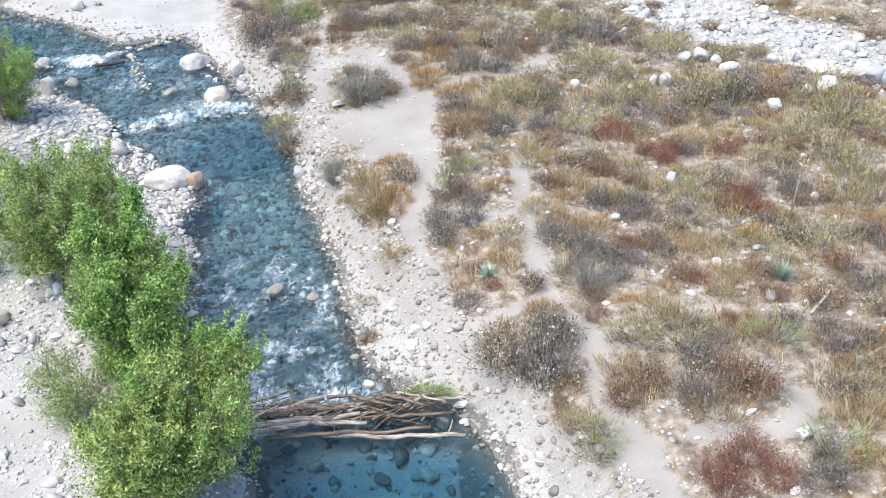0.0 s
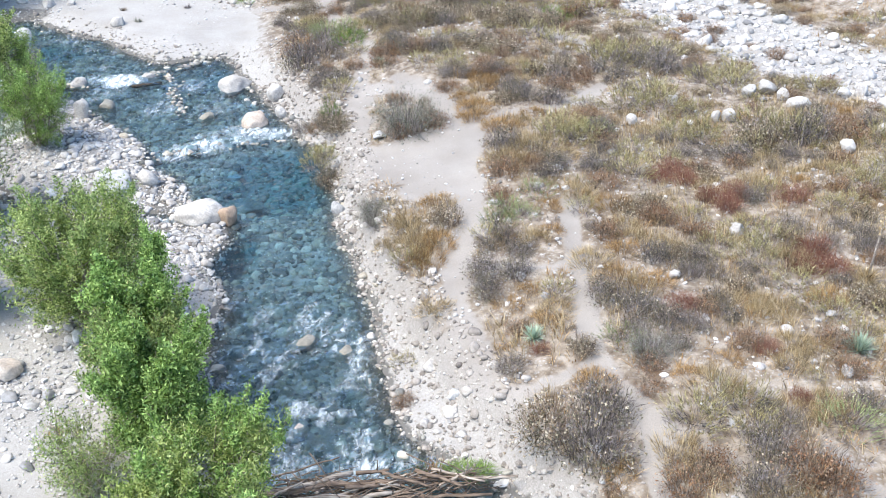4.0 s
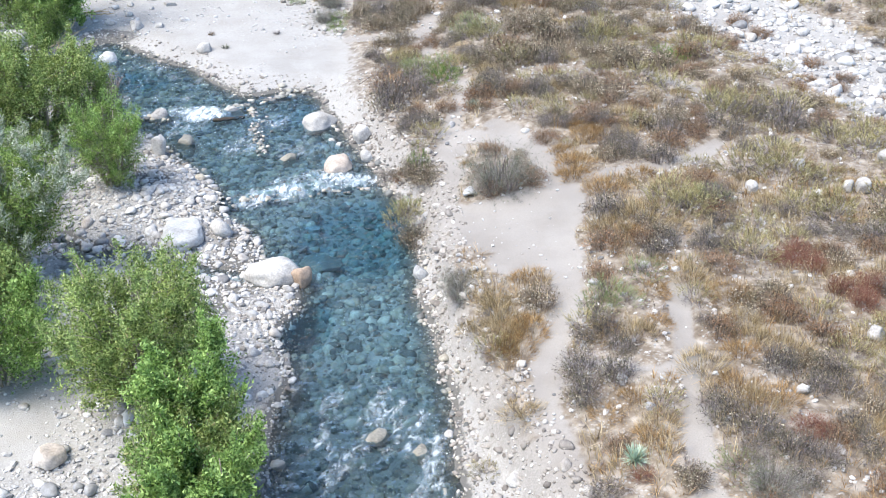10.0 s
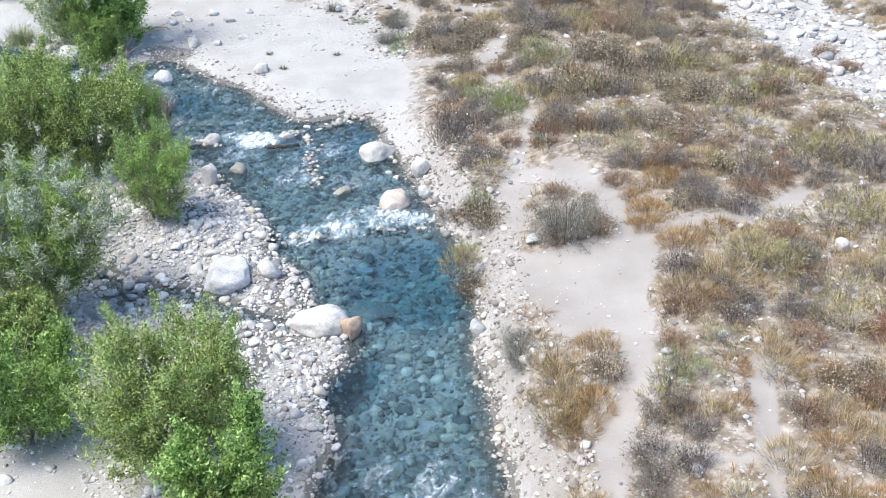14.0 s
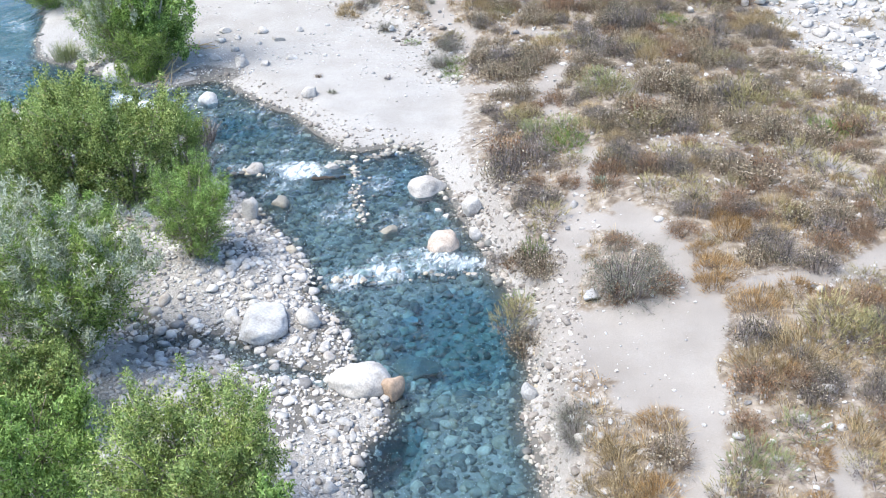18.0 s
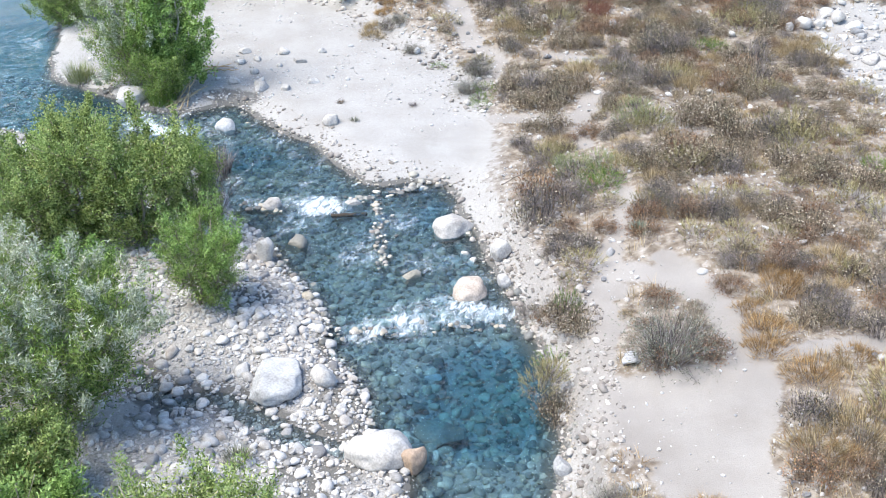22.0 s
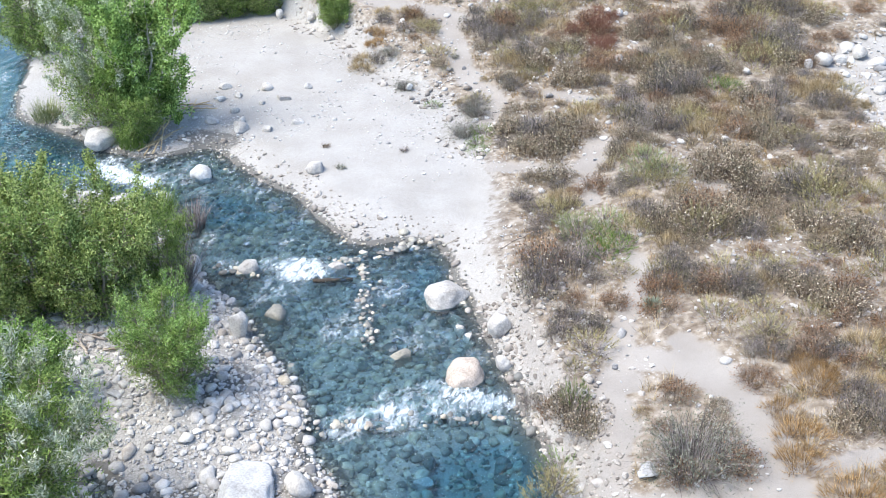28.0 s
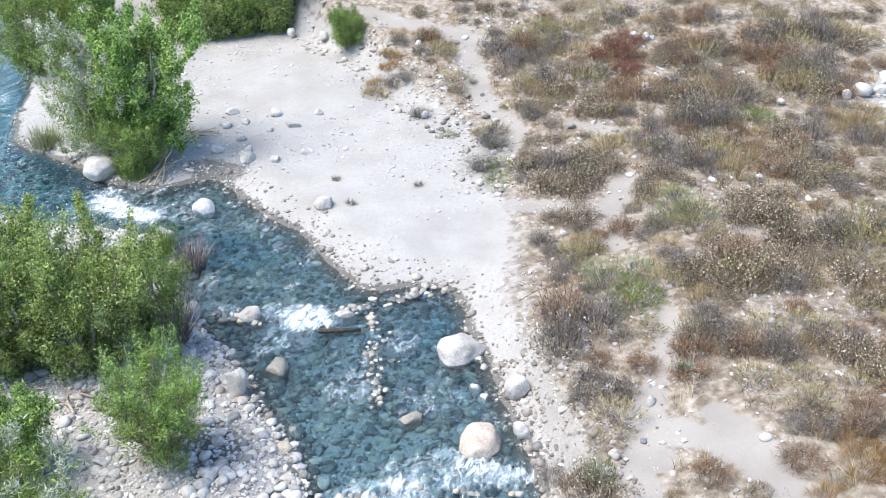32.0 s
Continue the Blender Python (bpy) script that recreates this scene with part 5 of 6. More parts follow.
# stones set in lines across the creek
rng = np.random.default_rng(66)
STACK = [mesh_from("weir_stone", *b, BED_SINGLE if k % 4 else BANK_SINGLE) for k, b in enumerate(STONES)]
for x0, y0, x1, y1, n, size in [(-8.49, 27.93, -8.92, 29.29, 30, 0.052), (-8.92, 29.29, -9.76, 30.81, 36, 0.06), (-9.87, 31.03, -8.29, 32.21, 36, 0.075), (-8.82, 25.24, -7.25, 25.79, 22, 0.075), (-7.05, 25.94, -5.07, 26.87, 14, 0.06),
                                (-9.76, 30.81, -10.50, 30.71, 10, 0.09), (-12.83, 29.88, -11.68, 29.88, 10, 0.09)]:
    for k in range(n):
        u = (k + rng.uniform(-0.4, 0.4)) / n
        x, y = x0 + (x1 - x0) * u + rng.normal(0, 0.1), y0 + (y1 - y0) * u + rng.normal(0, 0.1)
        r = size * rng.uniform(0.5, 1.4)
        z = max(height(x, y) + r * 0.35, float(water_level(x, y)) - r * 0.4)
        ob = new("weir_stone", STACK[int(rng.integers(0, 8))])
        ob.matrix_basis = Matrix.Translation((x, y, z)) @ Matrix.Rotation(rng.uniform(0, 6.28), 4, "Z") @ Matrix.Diagonal((r * 1.15, r, r * 0.75, 1))
        tagged(ob, "rounded pale stone set in a line across the creek", "stone", "stones of the weirs")

# yuccas
yucca((5.93, 15.58), 1.05)
yucca((0.80, 16.19), 0.8)
yucca((-3.13, 29.20), 0.8)
yucca((6.74, 17.80), 0.9, 1.75)

# bare grey willow canes and rank grass along the far shore
for x, y, wide, tall, mat, label in [(-13.00, 28.54, 0.9, 1.7, TWIG_GREY, "leafless grey willow canes at the creek's edge"), (-21.36, 35.94, 1.3, 0.8, LEAF_PALE_GREEN, "rank green grass on the far gravel bank"),
                                     (-17.88, 34.92, 1.3, 0.7, LEAF_GREEN, "rank green grass below the alders"), (-15.08, 31.49, 0.9, 0.9, LEAF_GREEN, "green brush on the point of the thicket"),
                                     (-14.23, 31.46, 0.8, 1.0, TWIG_GREY, "bare grey brush beside the creek"), (-8.64, 21.19, 0.6, 0.35, LEAF_SAGE, "small grey-green weed on the cobbles")]:
    v, f, _ = blades(rng, 420, wide * 0.3, (tall * 0.55, tall), (0.3, 0.22), (0.008, 0.018), 0.25)
    ob = new("creekside_brush", mesh_from("creekside_brush", v, f, mat, False))
    ob.matrix_basis = pose(x, y, height(x, y) - 0.03)
    tagged(ob, label, "brush")
for x, y, mat in [(-6.81, 14.30, STRAW_ORANGE), (-7.40, 12.85, LEAF_SAGE), (-7.05, 11.83, LEAF_SAGE), (-7.69, 13.81, STRAW_ORANGE), (-11.75, 34.85, LEAF_SAGE), (-12.6, 35.95, TWIG_BROWN), (-10.45, 36.2, TWIG_GREY), (-10.66, 41.95, LEAF_SAGE)]:
    v, f, _ = blades(rng, 130, 0.09, (0.08, 0.2), (0.8, 0.4), (0.006, 0.012), 0.3)
    ob = new("sand_weed", mesh_from("sand_weed", v, f, mat, False))
    ob.matrix_basis = pose(x, y, height(x, y) - 0.01)
    tagged(ob, "small dry weed growing in bare sand", "weed", "weeds on the sand")

# ---- shrubs over the terrace ----
KINDS = {
    "grey": [buckwheat(i, TWIG_GREY, LEAF_BUCKWHEAT, BLOOM_CREAM, 40, "low grey-brown twiggy shrub on sandy ground", "grey_shrub") for i in (61, 62)],
    "bloom": [buckwheat(i, TWIG_BROWN, LEAF_BUCKWHEAT, BLOOM_CREAM, 210, "low brown shrub dotted with cream flower heads") for i in (63, 64)],
    "rust": [buckwheat(i, TWIG_BROWN, LEAF_RUST, BLOOM_RUST, 120, "rust-brown dried shrub with seed heads", "rust_shrub") for i in (65, 66)],
    "red": [buckwheat(67, LEAF_RED, LEAF_RED, BLOOM_RUST, 60, "dark red dried shrub", "red_shrub")],
    "olive": [broom(i, LEAF_OLIVE, "olive-gold brush-like shrub on sandy ground") for i in (71, 72)],
    "pale": [broom(73, LEAF_PALE_GREEN, "pale green brush-like shrub")],
    "green": [broom(74, LEAF_GREEN, "bright green leafy shrub")],
    "straw": [tussock(i, STRAW, "straw-coloured dry grass tussock") for i in (75, 76)],
    "orange": [tussock(77, STRAW_ORANGE, "orange-brown dry grass tussock")],
    "sage": [sagebrush(78, LEAF_SAGE, "grey-green rounded sage bush")],
}
rng = np.random.default_rng(7)


def plant(kind, x, y, wide, tall=None, z=None):
    model = KINDS[kind][int(rng.integers(0, len(KINDS[kind])))]
    s, h = wide / (1.5 if kind == "sage" else 1.0), (tall or wide * 0.5) / (1.0 if kind == "sage" else 0.5)
    at = Matrix.Translation((x, y, (height(x, y) if z is None else z) - 0.02)) @ Matrix.Rotation(rng.uniform(0, 6.28), 4, "Z") @ Matrix.Diagonal((s, s, h, 1))
    return copy_thing(model, at)


plant("sage", -2.01, 24.88, 1.85, 1.15)
plant("olive", -4.1, 24.4, 0.8, 0.5, 0.1)
plant("olive", -4.2, 24.2, 0.7, 0.5, 0.0)
plant("olive", -4.0, 24.6, 0.6, 0.42, 0.15)
plant("bloom", -4.1, 26.3, 1.1, 0.75)
plant("bloom", -3.75, 26.0, 1.0, 0.6)
plant("bloom", -4.35, 26.75, 0.8, 0.5)
plant("green", -4.1, 26.5, 0.5, 0.75)
SHRUBS = []
SHRUBS += [("olive", *spot) for spot in [(6.45, 12.70, 0.83), (1.23, 13.36, 0.70), (5.95, 13.90, 0.39), (3.46, 14.23, 1.40), (-1.43, 16.68, 0.41), (6.93, 16.87, 1.22), (1.33, 17.08, 0.79), (8.28, 18.55, 1.08), (5.23, 18.49, 1.15), (5.85, 18.94, 0.95), (4.24, 19.14, 1.05), (8.88, 19.55, 1.13), (7.16, 20.43, 1.02), (8.77, 20.63, 1.31), (5.45, 21.15, 1.02), (7.88, 21.77, 1.08), (9.82, 21.80, 1.24), (9.56, 22.57, 1.41), (5.78, 23.12, 1.10), (9.35, 23.56, 1.59), (2.34, 23.86, 1.24), (1.73, 23.93, 1.37), (4.67, 24.13, 1.27), (6.40, 24.16, 1.70), (9.35, 24.87, 1.21), (4.78, 25.78, 0.90), (3.78, 26.03, 1.65), (-4.02, 27.82, 0.73), (8.58, 27.56, 0.97), (6.02, 27.84, 1.45)]]
SHRUBS += [("olive", *spot) for spot in [(-1.00, 28.52, 0.76), (-1.92, 28.99, 0.70), (-3.39, 29.57, 0.65), (-1.09, 29.33, 0.60), (4.32, 29.24, 1.66), (3.30, 29.43, 1.49), (-3.91, 30.44, 0.51), (-0.99, 31.01, 0.83), (1.70, 31.29, 1.66), (-5.71, 33.14, 0.87), (-5.72, 33.64, 0.85), (2.66, 33.92, 1.51), (-3.59, 34.68, 1.23), (-0.03, 35.04, 1.70), (1.14, 35.40, 0.94), (-0.14, 35.38, 1.38), (-5.85, 39.39, 0.85), (-11.90, 43.12, 0.67), (-1.26, 43.43, 1.61), (-9.30, 44.58, 1.41)]]
SHRUBS += [("bloom", *spot) for spot in [(-0.82, 20.19, 0.78), (3.13, 20.24, 1.09), (-3.56, 24.26, 1.18), (-3.49, 26.28, 0.60), (1.65, 27.98, 1.27), (0.03, 29.52, 0.91), (0.15, 30.30, 1.47), (-0.48, 30.54, 0.95), (-2.74, 31.71, 0.98), (-3.59, 32.16, 1.14), (-1.50, 32.75, 1.15), (-2.75, 32.66, 1.59), (0.16, 32.58, 0.91), (1.19, 32.76, 1.60), (-2.23, 32.98, 1.70), (0.16, 33.35, 1.33), (-0.87, 33.85, 0.94), (-5.87, 35.25, 1.40), (-1.81, 34.92, 1.55), (-6.69, 36.45, 1.39), (-2.23, 35.65, 1.50), (-6.90, 36.85, 1.70), (-7.74, 37.77, 1.32), (-5.07, 36.89, 1.48), (-6.12, 37.92, 1.47), (-1.27, 37.81, 1.08), (-2.44, 38.20, 1.69), (-0.95, 38.43, 1.36)]]
SHRUBS += [("bloom", *spot) for spot in [(-1.59, 39.14, 1.26), (-0.53, 39.22, 1.13), (-2.86, 39.20, 1.13), (-6.81, 40.80, 1.34), (-4.03, 41.68, 1.66), (-5.07, 42.21, 1.24), (-7.39, 42.57, 1.43), (-3.17, 42.84, 1.26), (-2.00, 46.02, 1.66)]]
SHRUBS += [("rust", *spot) for spot in [(2.91, 13.07, 1.08), (2.67, 15.34, 0.58), (-1.34, 15.62, 0.39), (5.63, 15.78, 0.62), (4.23, 15.79, 0.61), (3.33, 19.83, 0.72), (2.43, 21.36, 0.76), (1.22, 22.06, 0.91), (4.45, 22.08, 0.92), (-2.17, 24.67, 0.64), (2.05, 26.44, 0.60), (2.04, 26.69, 0.60), (-3.82, 28.33, 0.56), (2.36, 27.94, 0.79), (0.73, 27.94, 0.95), (-0.08, 28.47, 1.01), (-2.96, 29.08, 0.78), (-4.64, 29.48, 0.50), (-5.02, 34.46, 0.76), (-8.51, 41.92, 1.55), (-6.23, 41.85, 1.39), (-4.97, 44.63, 1.38), (-2.30, 44.54, 1.58)]]
SHRUBS += [("grey", *spot) for spot in [(1.44, 13.96, 1.70), (5.11, 10.63, 0.65), (5.48, 10.85, 0.83), (4.08, 12.83, 1.40), (4.17, 13.92, 0.93), (6.45, 13.80, 0.97), (5.65, 14.31, 0.68), (0.41, 15.55, 0.58), (7.35, 15.49, 0.95), (3.22, 16.10, 0.92), (3.92, 16.77, 0.85), (8.14, 16.96, 0.91), (0.21, 17.94, 1.18), (3.82, 18.00, 0.89), (0.82, 18.19, 0.66), (7.15, 19.21, 0.85), (2.33, 22.32, 0.89), (7.64, 24.20, 1.59), (3.87, 24.17, 0.85), (1.14, 26.28, 1.19), (-4.68, 27.02, 0.85), (0.52, 26.99, 0.95), (-2.87, 27.58, 0.82), (-4.90, 27.39, 0.74), (-4.54, 28.57, 1.05), (5.32, 28.68, 0.99), (-4.36, 30.23, 0.61), (-2.75, 30.07, 1.19), (-5.36, 30.34, 1.70), (-1.40, 30.20, 1.03), (-1.91, 30.34, 1.21)]]
SHRUBS += [("grey", *spot) for spot in [(-2.84, 30.62, 1.15), (-6.69, 33.72, 0.69), (-3.47, 32.85, 1.02), (-0.66, 34.73, 0.86), (-4.65, 36.26, 0.90), (-4.34, 37.81, 1.34), (-0.53, 37.79, 1.08), (-3.60, 38.17, 0.95), (-4.97, 38.64, 1.11), (-3.60, 38.82, 1.38), (-5.00, 40.09, 1.01), (-1.37, 40.25, 1.45), (0.34, 40.78, 1.19), (-3.92, 40.79, 1.62), (-3.78, 42.78, 1.27), (-9.96, 43.67, 1.70), (-0.99, 44.45, 1.70), (-8.30, 44.62, 1.43), (-2.91, 45.33, 1.42)]]
SHRUBS += [("red", *spot) for spot in [(4.25, 10.88, 1.20), (3.84, 11.10, 0.72), (4.73, 14.39, 0.39), (0.93, 15.89, 0.39), (4.52, 15.58, 0.51), (7.05, 16.00, 0.64), (3.31, 16.77, 0.63), (5.94, 18.21, 1.04), (4.75, 20.77, 1.00), (6.17, 20.88, 0.77), (3.85, 21.79, 0.91), (-6.98, 44.23, 1.38)]]
SHRUBS += [("orange", *spot) for spot in [(5.87, 10.92, 0.51), (3.21, 11.59, 0.57), (4.57, 12.18, 1.21), (6.85, 13.70, 0.68), (5.74, 16.80, 0.87), (-1.33, 18.75, 0.49), (-0.93, 19.12, 1.02), (0.11, 19.30, 0.80), (2.53, 20.35, 0.73), (1.02, 22.61, 0.79), (-1.01, 25.28, 0.44), (-0.39, 25.22, 0.67), (-0.70, 26.44, 0.58), (-0.18, 27.37, 0.72), (-2.44, 27.85, 0.56), (-0.18, 27.95, 0.86), (-1.00, 28.16, 0.86)]]
SHRUBS += [("straw", *spot) for spot in [(2.13, 10.56, 0.77), (1.84, 12.18, 0.83), (5.75, 12.10, 1.24), (4.94, 14.11, 0.86), (6.94, 15.49, 0.53), (5.03, 15.49, 0.92), (4.83, 16.78, 0.86), (2.42, 17.03, 1.16), (4.43, 17.10, 0.86), (-0.92, 17.36, 0.63), (6.44, 17.60, 0.79), (1.92, 18.22, 0.67), (3.32, 18.41, 1.02), (0.62, 19.13, 1.02), (-1.63, 19.14, 0.91), (2.53, 19.25, 0.93), (-1.64, 19.68, 0.94), (1.82, 20.97, 0.75), (0.61, 23.03, 1.51), (-8.56, 40.55, 1.04), (-13.56, 41.92, 1.13), (0.53, 41.99, 1.24), (-0.32, 43.40, 0.97), (-12.82, 44.49, 1.05)]]
SHRUBS += [("pale", *spot) for spot in [(5.48, 11.27, 0.76), (2.16, 11.82, 0.82), (5.34, 13.80, 0.76), (2.24, 15.98, 0.60), (0.41, 20.09, 0.89), (1.01, 20.97, 0.62), (2.44, 24.21, 0.65), (-4.81, 32.25, 1.27), (-3.91, 35.22, 1.17)]]
SHRUBS += [("sage", *spot) for spot in [(2.65, 15.66, 0.9), (-2.35, 20.66, 0.79), (-2.45, 21.09, 0.74), (-9.13, 37.47, 1.01), (-9.16, 38.74, 0.96), (-11.79, 40.26, 0.71)]]
SHRUBS += [("green", *spot) for spot in [(-0.82, 14.06, 0.41), (-4.09, 25.42, 0.67), (-3.87, 25.95, 0.60), (-4.24, 31.07, 0.68), (-4.35, 31.51, 0.91), (2.04, 33.41, 0.89), (-8.48, 36.46, 0.48), (-8.58, 36.86, 0.52), (-10.58, 39.21, 0.44), (-2.65, 41.15, 0.75)]]
SHRUBS += [(kind, *spot) for kind, spot in [  # brush on the slope behind the terrace and tufts round the far path
    ("orange", (-13.6, 42.95, 0.8)), ("orange", (-13.3, 42.6, 0.6)), ("sage", (-12.75, 41.95, 0.75)), ("straw", (-13.0, 44.2, 0.8)), ("olive", (-12.1, 43.4, 0.7)), ("grey", (-9.5, 39.2, 0.9)), ("olive", (-9.3, 39.5, 0.6)),
    ("green", (-8.65, 37.5, 0.6)), ("olive", (-9.9, 44.5, 1.1)), ("olive", (-9.2, 45.4, 1.0)), ("grey", (-9.3, 43.6, 1.0)), ("rust", (-6.9, 44.2, 1.2)), ("red", (-6.6, 45.0, 1.0)), ("red", (-6.3, 43.4, 0.9)), ("grey", (-5.2, 44.3, 1.2)),
    ("grey", (-4.2, 44.9, 1.3)), ("bloom", (-4.4, 43.8, 1.2)), ("rust", (-4.9, 42.4, 1.0)), ("bloom", (-3.1, 42.5, 1.2)), ("olive", (-2.0, 43.6, 1.3)), ("olive", (-1.4, 44.0, 1.2)), ("grey", (-2.6, 46.4, 1.4)), ("grey", (-1.0, 46.8, 1.5)),
    ("grey", (-0.3, 46.2, 1.3)), ("rust", (-7.9, 42.9, 0.9)), ("straw", (-8.9, 42.0, 0.8)), ("straw", (-8.0, 41.6, 0.8)), ("grey", (-7.2, 46.6, 1.2)), ("rust", (-4.6, 46.8, 1.2)), ("olive", (-7.9, 46.0, 1.0)), ("bloom", (-5.8, 46.3, 1.2)),
    ("straw", (0.2, 41.6, 1.0)), ("straw", (0.9, 41.2, 1.1)), ("straw", (-0.4, 41.9, 0.8)), ("bloom", (-4.3, 41.0, 1.3)), ("bloom", (-3.4, 40.9, 1.0)), ("grey", (-6.2, 40.9, 1.0)), ("green", (-2.3, 41.3, 0.6))]]

def worn(x, y):
    return float(surveyed(np.array([x]), np.array([y]))["trail"][0])


MIXED = ("grey", "grey", "bloom", "olive", "rust", "straw")
spots = [(-2.06, 24.91, 1.4)]
for kind, x, y, wide in SHRUBS:
    wide = wide * (1.05 if kind == "sage" else 1.28)
    if kind != "sage" and wide > 1.0:
        turn = rng.uniform(0, 6.28)
        for k in range(3):
            a, sub = turn + k * 2.1 + rng.uniform(-0.3, 0.3), wide * rng.uniform(0.55, 0.7)
            other = kind if rng.random() < 0.6 or kind in ("red", "green", "pale") else MIXED[int(rng.integers(0, len(MIXED)))]
            px, py = x + 0.24 * wide * math.cos(a), y + 0.24 * wide * math.sin(a)
            if worn(px, py) > 0.5:
                continue
            plant(other, px, py, sub, sub * rng.uniform(0.5, 0.68))
    elif kind == "sage" or worn(x, y) < 0.5:
        plant(kind, x, y, wide, wide * (0.62 if kind == "sage" else rng.uniform(0.42, 0.55)))
    spots.append((x, y, wide))
spots = np.array(spots)
x, y, p = scattered(rng, 9000, (-14, 8.5, 15, 50), lambda x, y, p: (p["t_in"] > 0.3) * (1 - step(p["trail"], 0.02, 0.3)) * (1 - 0.95 * p["wash"]))
w = np.clip(rng.normal(0.74, 0.18, len(x)), 0.4, 1.05)
count = {}
for i in range(len(x)):
    if (np.hypot(spots[:, 0] - x[i], spots[:, 1] - y[i]) < 0.3 * (spots[:, 2] + w[i])).any():
        continue
    mixv = value_noise(x[i], y[i], 0.35, 77) + rng.normal(0, 0.13)
    if y[i] > 26.5:
        kind = "grey" if mixv < 0.34 else "bloom" if mixv < 0.64 else "olive" if mixv < 0.74 else "rust"
    else:
        kind = "olive" if mixv < 0.27 else "grey" if mixv < 0.36 else "straw" if mixv < 0.46 else "rust" if mixv < 0.58 else "orange" if mixv < 0.7 else "bloom"
    if count.get(kind, 0) > 180:
        kind = min(("grey", "bloom", "rust", "olive", "straw"), key=lambda k: count.get(k, 0))
    if count.get(kind, 0) > 180:
        continue
    count[kind] = count.get(kind, 0) + 1
    spots = np.vstack([spots, (x[i], y[i], w[i])])
    plant(kind, x[i], y[i], w[i], w[i] * rng.uniform(0.4, 0.55), p["z"][i])
for models in KINDS.values():
    for m in models:
        for o in (*m.children_recursive, m):
            bpy.data.objects.remove(o)


def grass_cover(name, label, n, density, mat, seed, h, lean):
    """Thin dry grass in loose tufts over a stretch of ground."""
    rng = np.random.default_rng(seed)
    x, y, p = scattered(rng, n, (-13, 8.5, 14, 47), density)
    tufts = [blades(rng, 12, 0.09, h, lean, (0.006, 0.012), 0.4)[:2] for _ in range(12)]
    kind, s = rng.integers(0, 12, len(x)), rng.uniform(0.6, 1.3, len(x))
    out = []
    for k, (v, f) in enumerate(tufts):
        i = np.nonzero(kind == k)[0]
        q = v[None] * s[i][:, None, None] + np.stack([x[i], y[i], p["z"][i] - 0.01], -1)[:, None]
        out.append((q.reshape(-1, 3), (f[None] + (np.arange(len(i)) * len(v))[:, None, None]).reshape(-1, 3)))
    return tagged(new(name, mesh_from(name, *joined(out), mat, False)), label, "grass", kind="stuff")


open_soil = lambda x, y, p: (p["t_in"] > 0.15) * (1 - step(p["trail"], 0.05, 0.4)) * (1 - 0.9 * p["wash"])
grass_cover("dry_grass", "sparse straw-coloured dry grass between the shrubs", 26000, lambda x, y, p: open_soil(x, y, p) * step(value_noise(x, y, 0.6, 91), 0.35, 0.6) * np.where(y > 27, 0.35, 1.0), STRAW, 81, (0.12, 0.34), (0.5, 0.35))
grass_cover("brown_stubble", "brown dry stubble between the shrubs", 14000, lambda x, y, p: open_soil(x, y, p) * step(value_noise(x, y, 0.7, 93), 0.4, 0.65), STRAW_ORANGE, 82, (0.1, 0.26), (0.6, 0.4))
grass_cover("fallen_twigs", "fine grey fallen twigs on the soil", 17000, lambda x, y, p: open_soil(x, y, p) * 0.7, TWIG_GREY, 83, (0.08, 0.24), (1.15, 0.25))

# ---- cobbles ----


def cobbles(name, label, n, box, density, radius, mat, single, seed, near, parts=250, finer=None):
    """Stones over a stretch: those in the near box as pieces of the ground, the rest as one mesh."""
    rng = np.random.default_rng(seed)
    x, y, p = scattered(rng, n, box, density)
    r = radius[0] * np.exp(rng.normal(0, radius[1], len(x)))
    r = np.clip(r * (finer(x, y) if finer else 1), 0.012, radius[2])
    z = p["z"] + r * 0.18
    pick = np.nonzero((x > near[0]) & (y > near[1]) & (x < near[2]) & (y < near[3]) & (r > radius[0] * 0.9))[0][:parts]
    rest = np.setdiff1d(np.arange(len(x)), pick)
    shapes = [mesh_from("stone", v, f, single) for v, f in PEBBLES]
    turns = turn_matrices(rng, len(pick), 0.25)
    for k, i in enumerate(pick):
        s = r[i] * np.array([rng.uniform(0.85, 1.3), rng.uniform(0.75, 1.05), rng.uniform(0.5, 0.8)])
        m = Matrix(turns[k].tolist()).to_4x4() @ Matrix.Diagonal((*s, 1))
        m.translation = (x[i], y[i], z[i])
        part("stone", shapes[k % len(shapes)], ground, at=m)
    big = rest[r[rest] > 0.1]
    small = rest[r[rest] <= 0.1]
    v, f = joined([stone_field(x[s], y[s], z[s], r[s], rng, b) for s, b in ((big, STONES), (small, PEBBLES)) if len(s)])
    worn = np.arange(len(f)) < len(big) * len(STONES[0][1])
    return tagged(new(name, mesh_from(name, v, f, mat, worn)), label, "stones", kind="stuff")


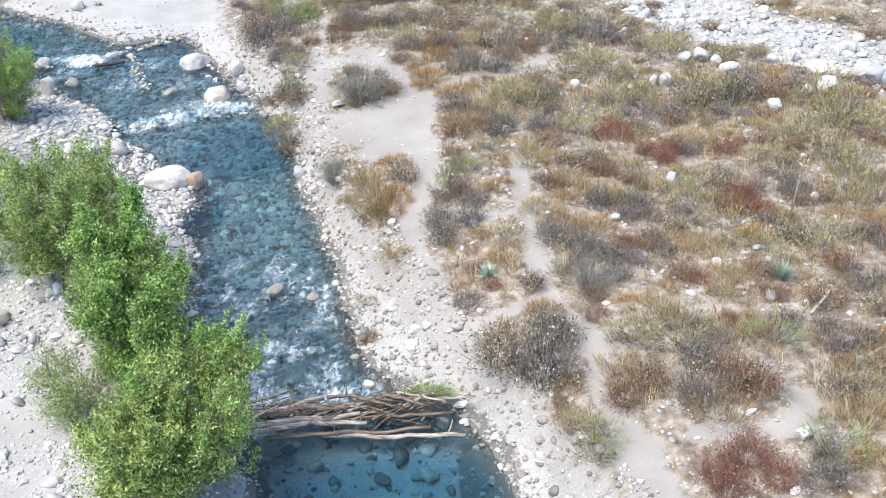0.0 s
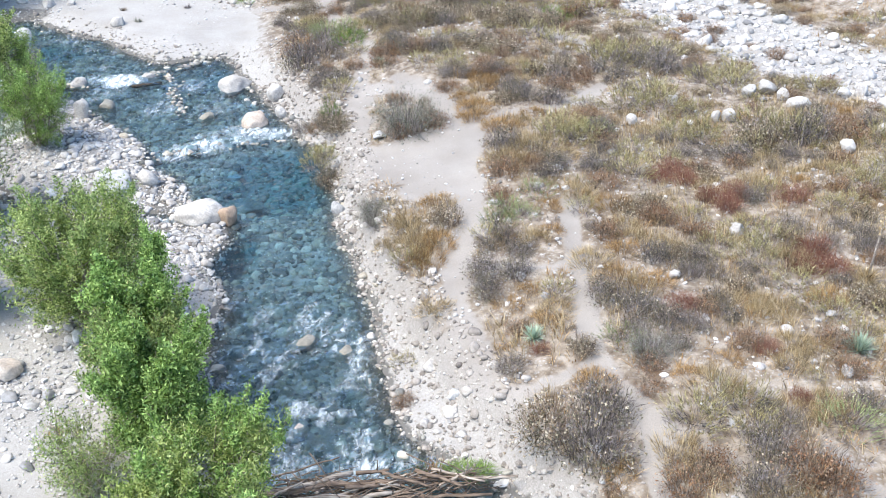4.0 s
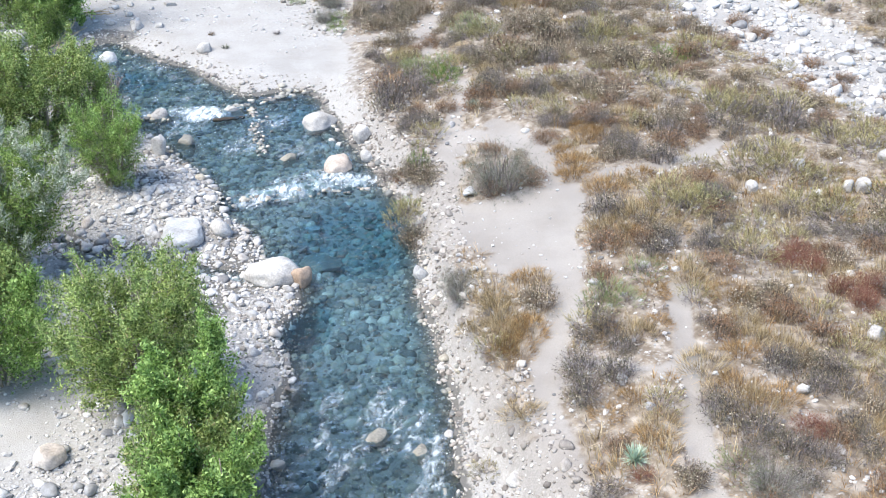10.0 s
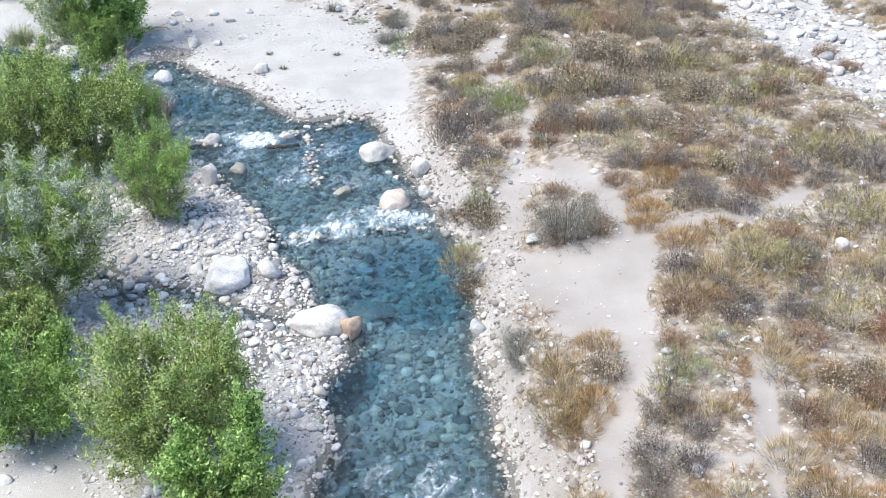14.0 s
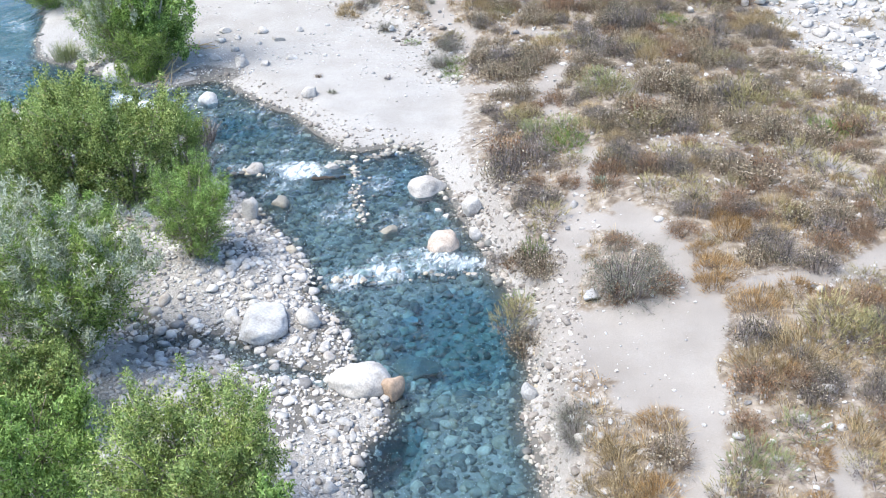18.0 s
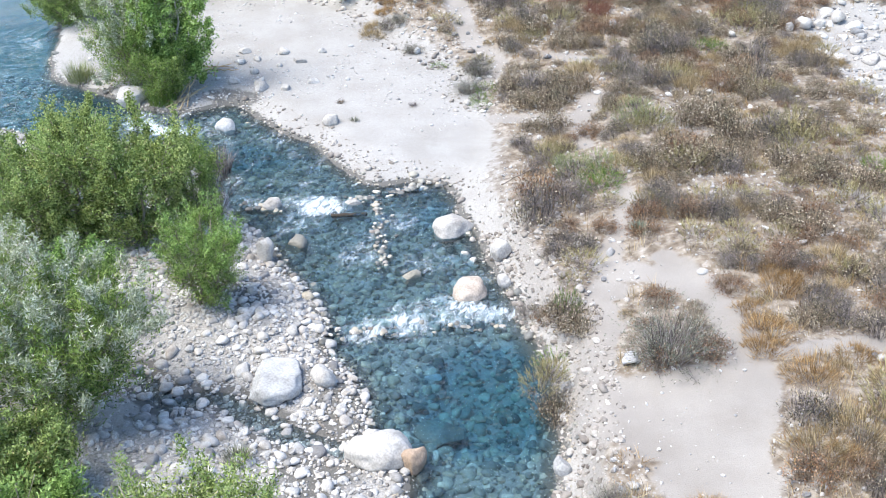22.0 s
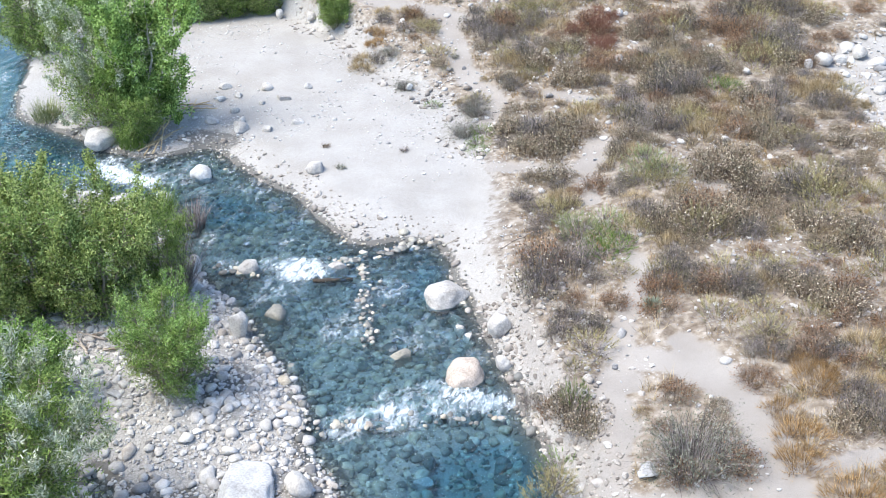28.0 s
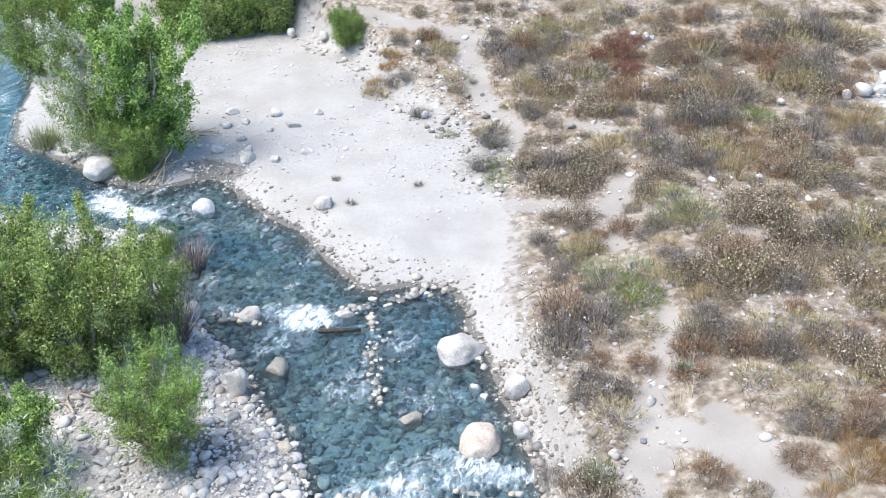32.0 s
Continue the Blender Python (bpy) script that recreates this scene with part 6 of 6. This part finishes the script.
cobbles("bar_cobbles", "pale rounded cobbles heaped on the gravel bar", 84000, (-20, 9, -2, 33),
        lambda x, y, p: (p["wet_in"] < 0.15) * (p["t_in"] < -0.4) * (x < np.interp(y, [8, 18, 24, 31, 60], [-1, -4, -7, -12, -50])) * np.clip(1.5 * (p["gravel"] - 0.12), 0.05, 1),
        (0.033, 0.62, 0.16), COBBLE, COBBLE_SINGLE, 11, (-9.2, 20.5, -5.5, 24.5), finer=lambda x, y: 0.78 + 0.22 * step(y, 18.0, 20.5))
cobbles("bed_stones", "brown and grey stones on the creek bed", 105000, (-27, 8.5, 3, 38), lambda x, y, p: (p["wet_in"] > -0.22) * (0.3 + 0.7 * (y > 13.5)),
        (0.046, 0.6, 0.16), BED, BED_SINGLE, 12, (-5.5, 15, -2, 20), finer=lambda x, y: 0.5 + 0.5 * step(surveyed(x, y)["wet_in"], 0.05, 0.4))
cobbles("shore_stones", "pale stones along the water's edge", 48000, (-22, 8.5, 4, 37), lambda x, y, p: (p["wet_in"] < 0.1) * (p["wet_in"] > -0.85) * (p["rise"] < 0.97) * np.where(p["t_in"] > -1.2, 0.4, 0.75),
        (0.028, 0.6, 0.11), BANK_STONE, BANK_SINGLE, 13, (-4.5, 16, -1.5, 24))
cobbles("bank_stones", "pale stones and gravel on the cut bank", 34000, (-7, 9, 3, 30), lambda x, y, p: (p["wet_in"] < 0.12) * (p["t_in"] < 0.9) * (p["t_in"] > -1.3) * 0.8,
        (0.027, 0.62, 0.11), BANK_STONE, BANK_SINGLE, 17, (-2.5, 15, 0, 18))
cobbles("far_bank_stones", "pale stones in the cut bank behind the beach", 9000, (-18, 36, -7.5, 47), lambda x, y, p: (p["t_in"] < 0.5) * (p["t_in"] > -1.4) * 0.55,
        (0.03, 0.65, 0.14), BANK_STONE, BANK_SINGLE, 18, (-14, 39, -9, 43), parts=120)
cobbles("wash_cobbles", "white boulders and cobbles in the dry wash", 24000, (-2, 20, 15, 48), lambda x, y, p: np.clip(p["wash"] * 1.2, 0, 1) * 0.55,
        (0.055, 0.65, 0.26), COBBLE, COBBLE_SINGLE, 14, (7, 24, 13, 30))
cobbles("terrace_stones", "scattered pale stones among the shrubs", 52000, (-13, 8.5, 14, 47), lambda x, y, p: (p["t_in"] > -0.3) * np.maximum(step(value_noise(x, y, 0.5, 61), 0.34, 0.6) * 0.8, step(p["t_in"], 1.0, 0.1) * (y < 24)) * (1 - np.where(y > 24.5, 0.45, 0.8) * p["trail"]),
        (0.024, 0.6, 0.12), COBBLE, COBBLE_SINGLE, 15, (2, 10, 6, 14))
cobbles("beach_pebbles", "small pale pebbles over the sandy beach", 56000, (-22, 30, -6, 47), lambda x, y, p: (p["t_in"] < 0) * (p["wet_in"] < -0.3) * step(value_noise(x, y, 0.3, 71), 0.35, 0.75) * 0.7,
        (0.0145, 0.65, 0.11), BEACH_STONE, BEACH_SINGLE, 16, (-14, 31.5, -9, 34))
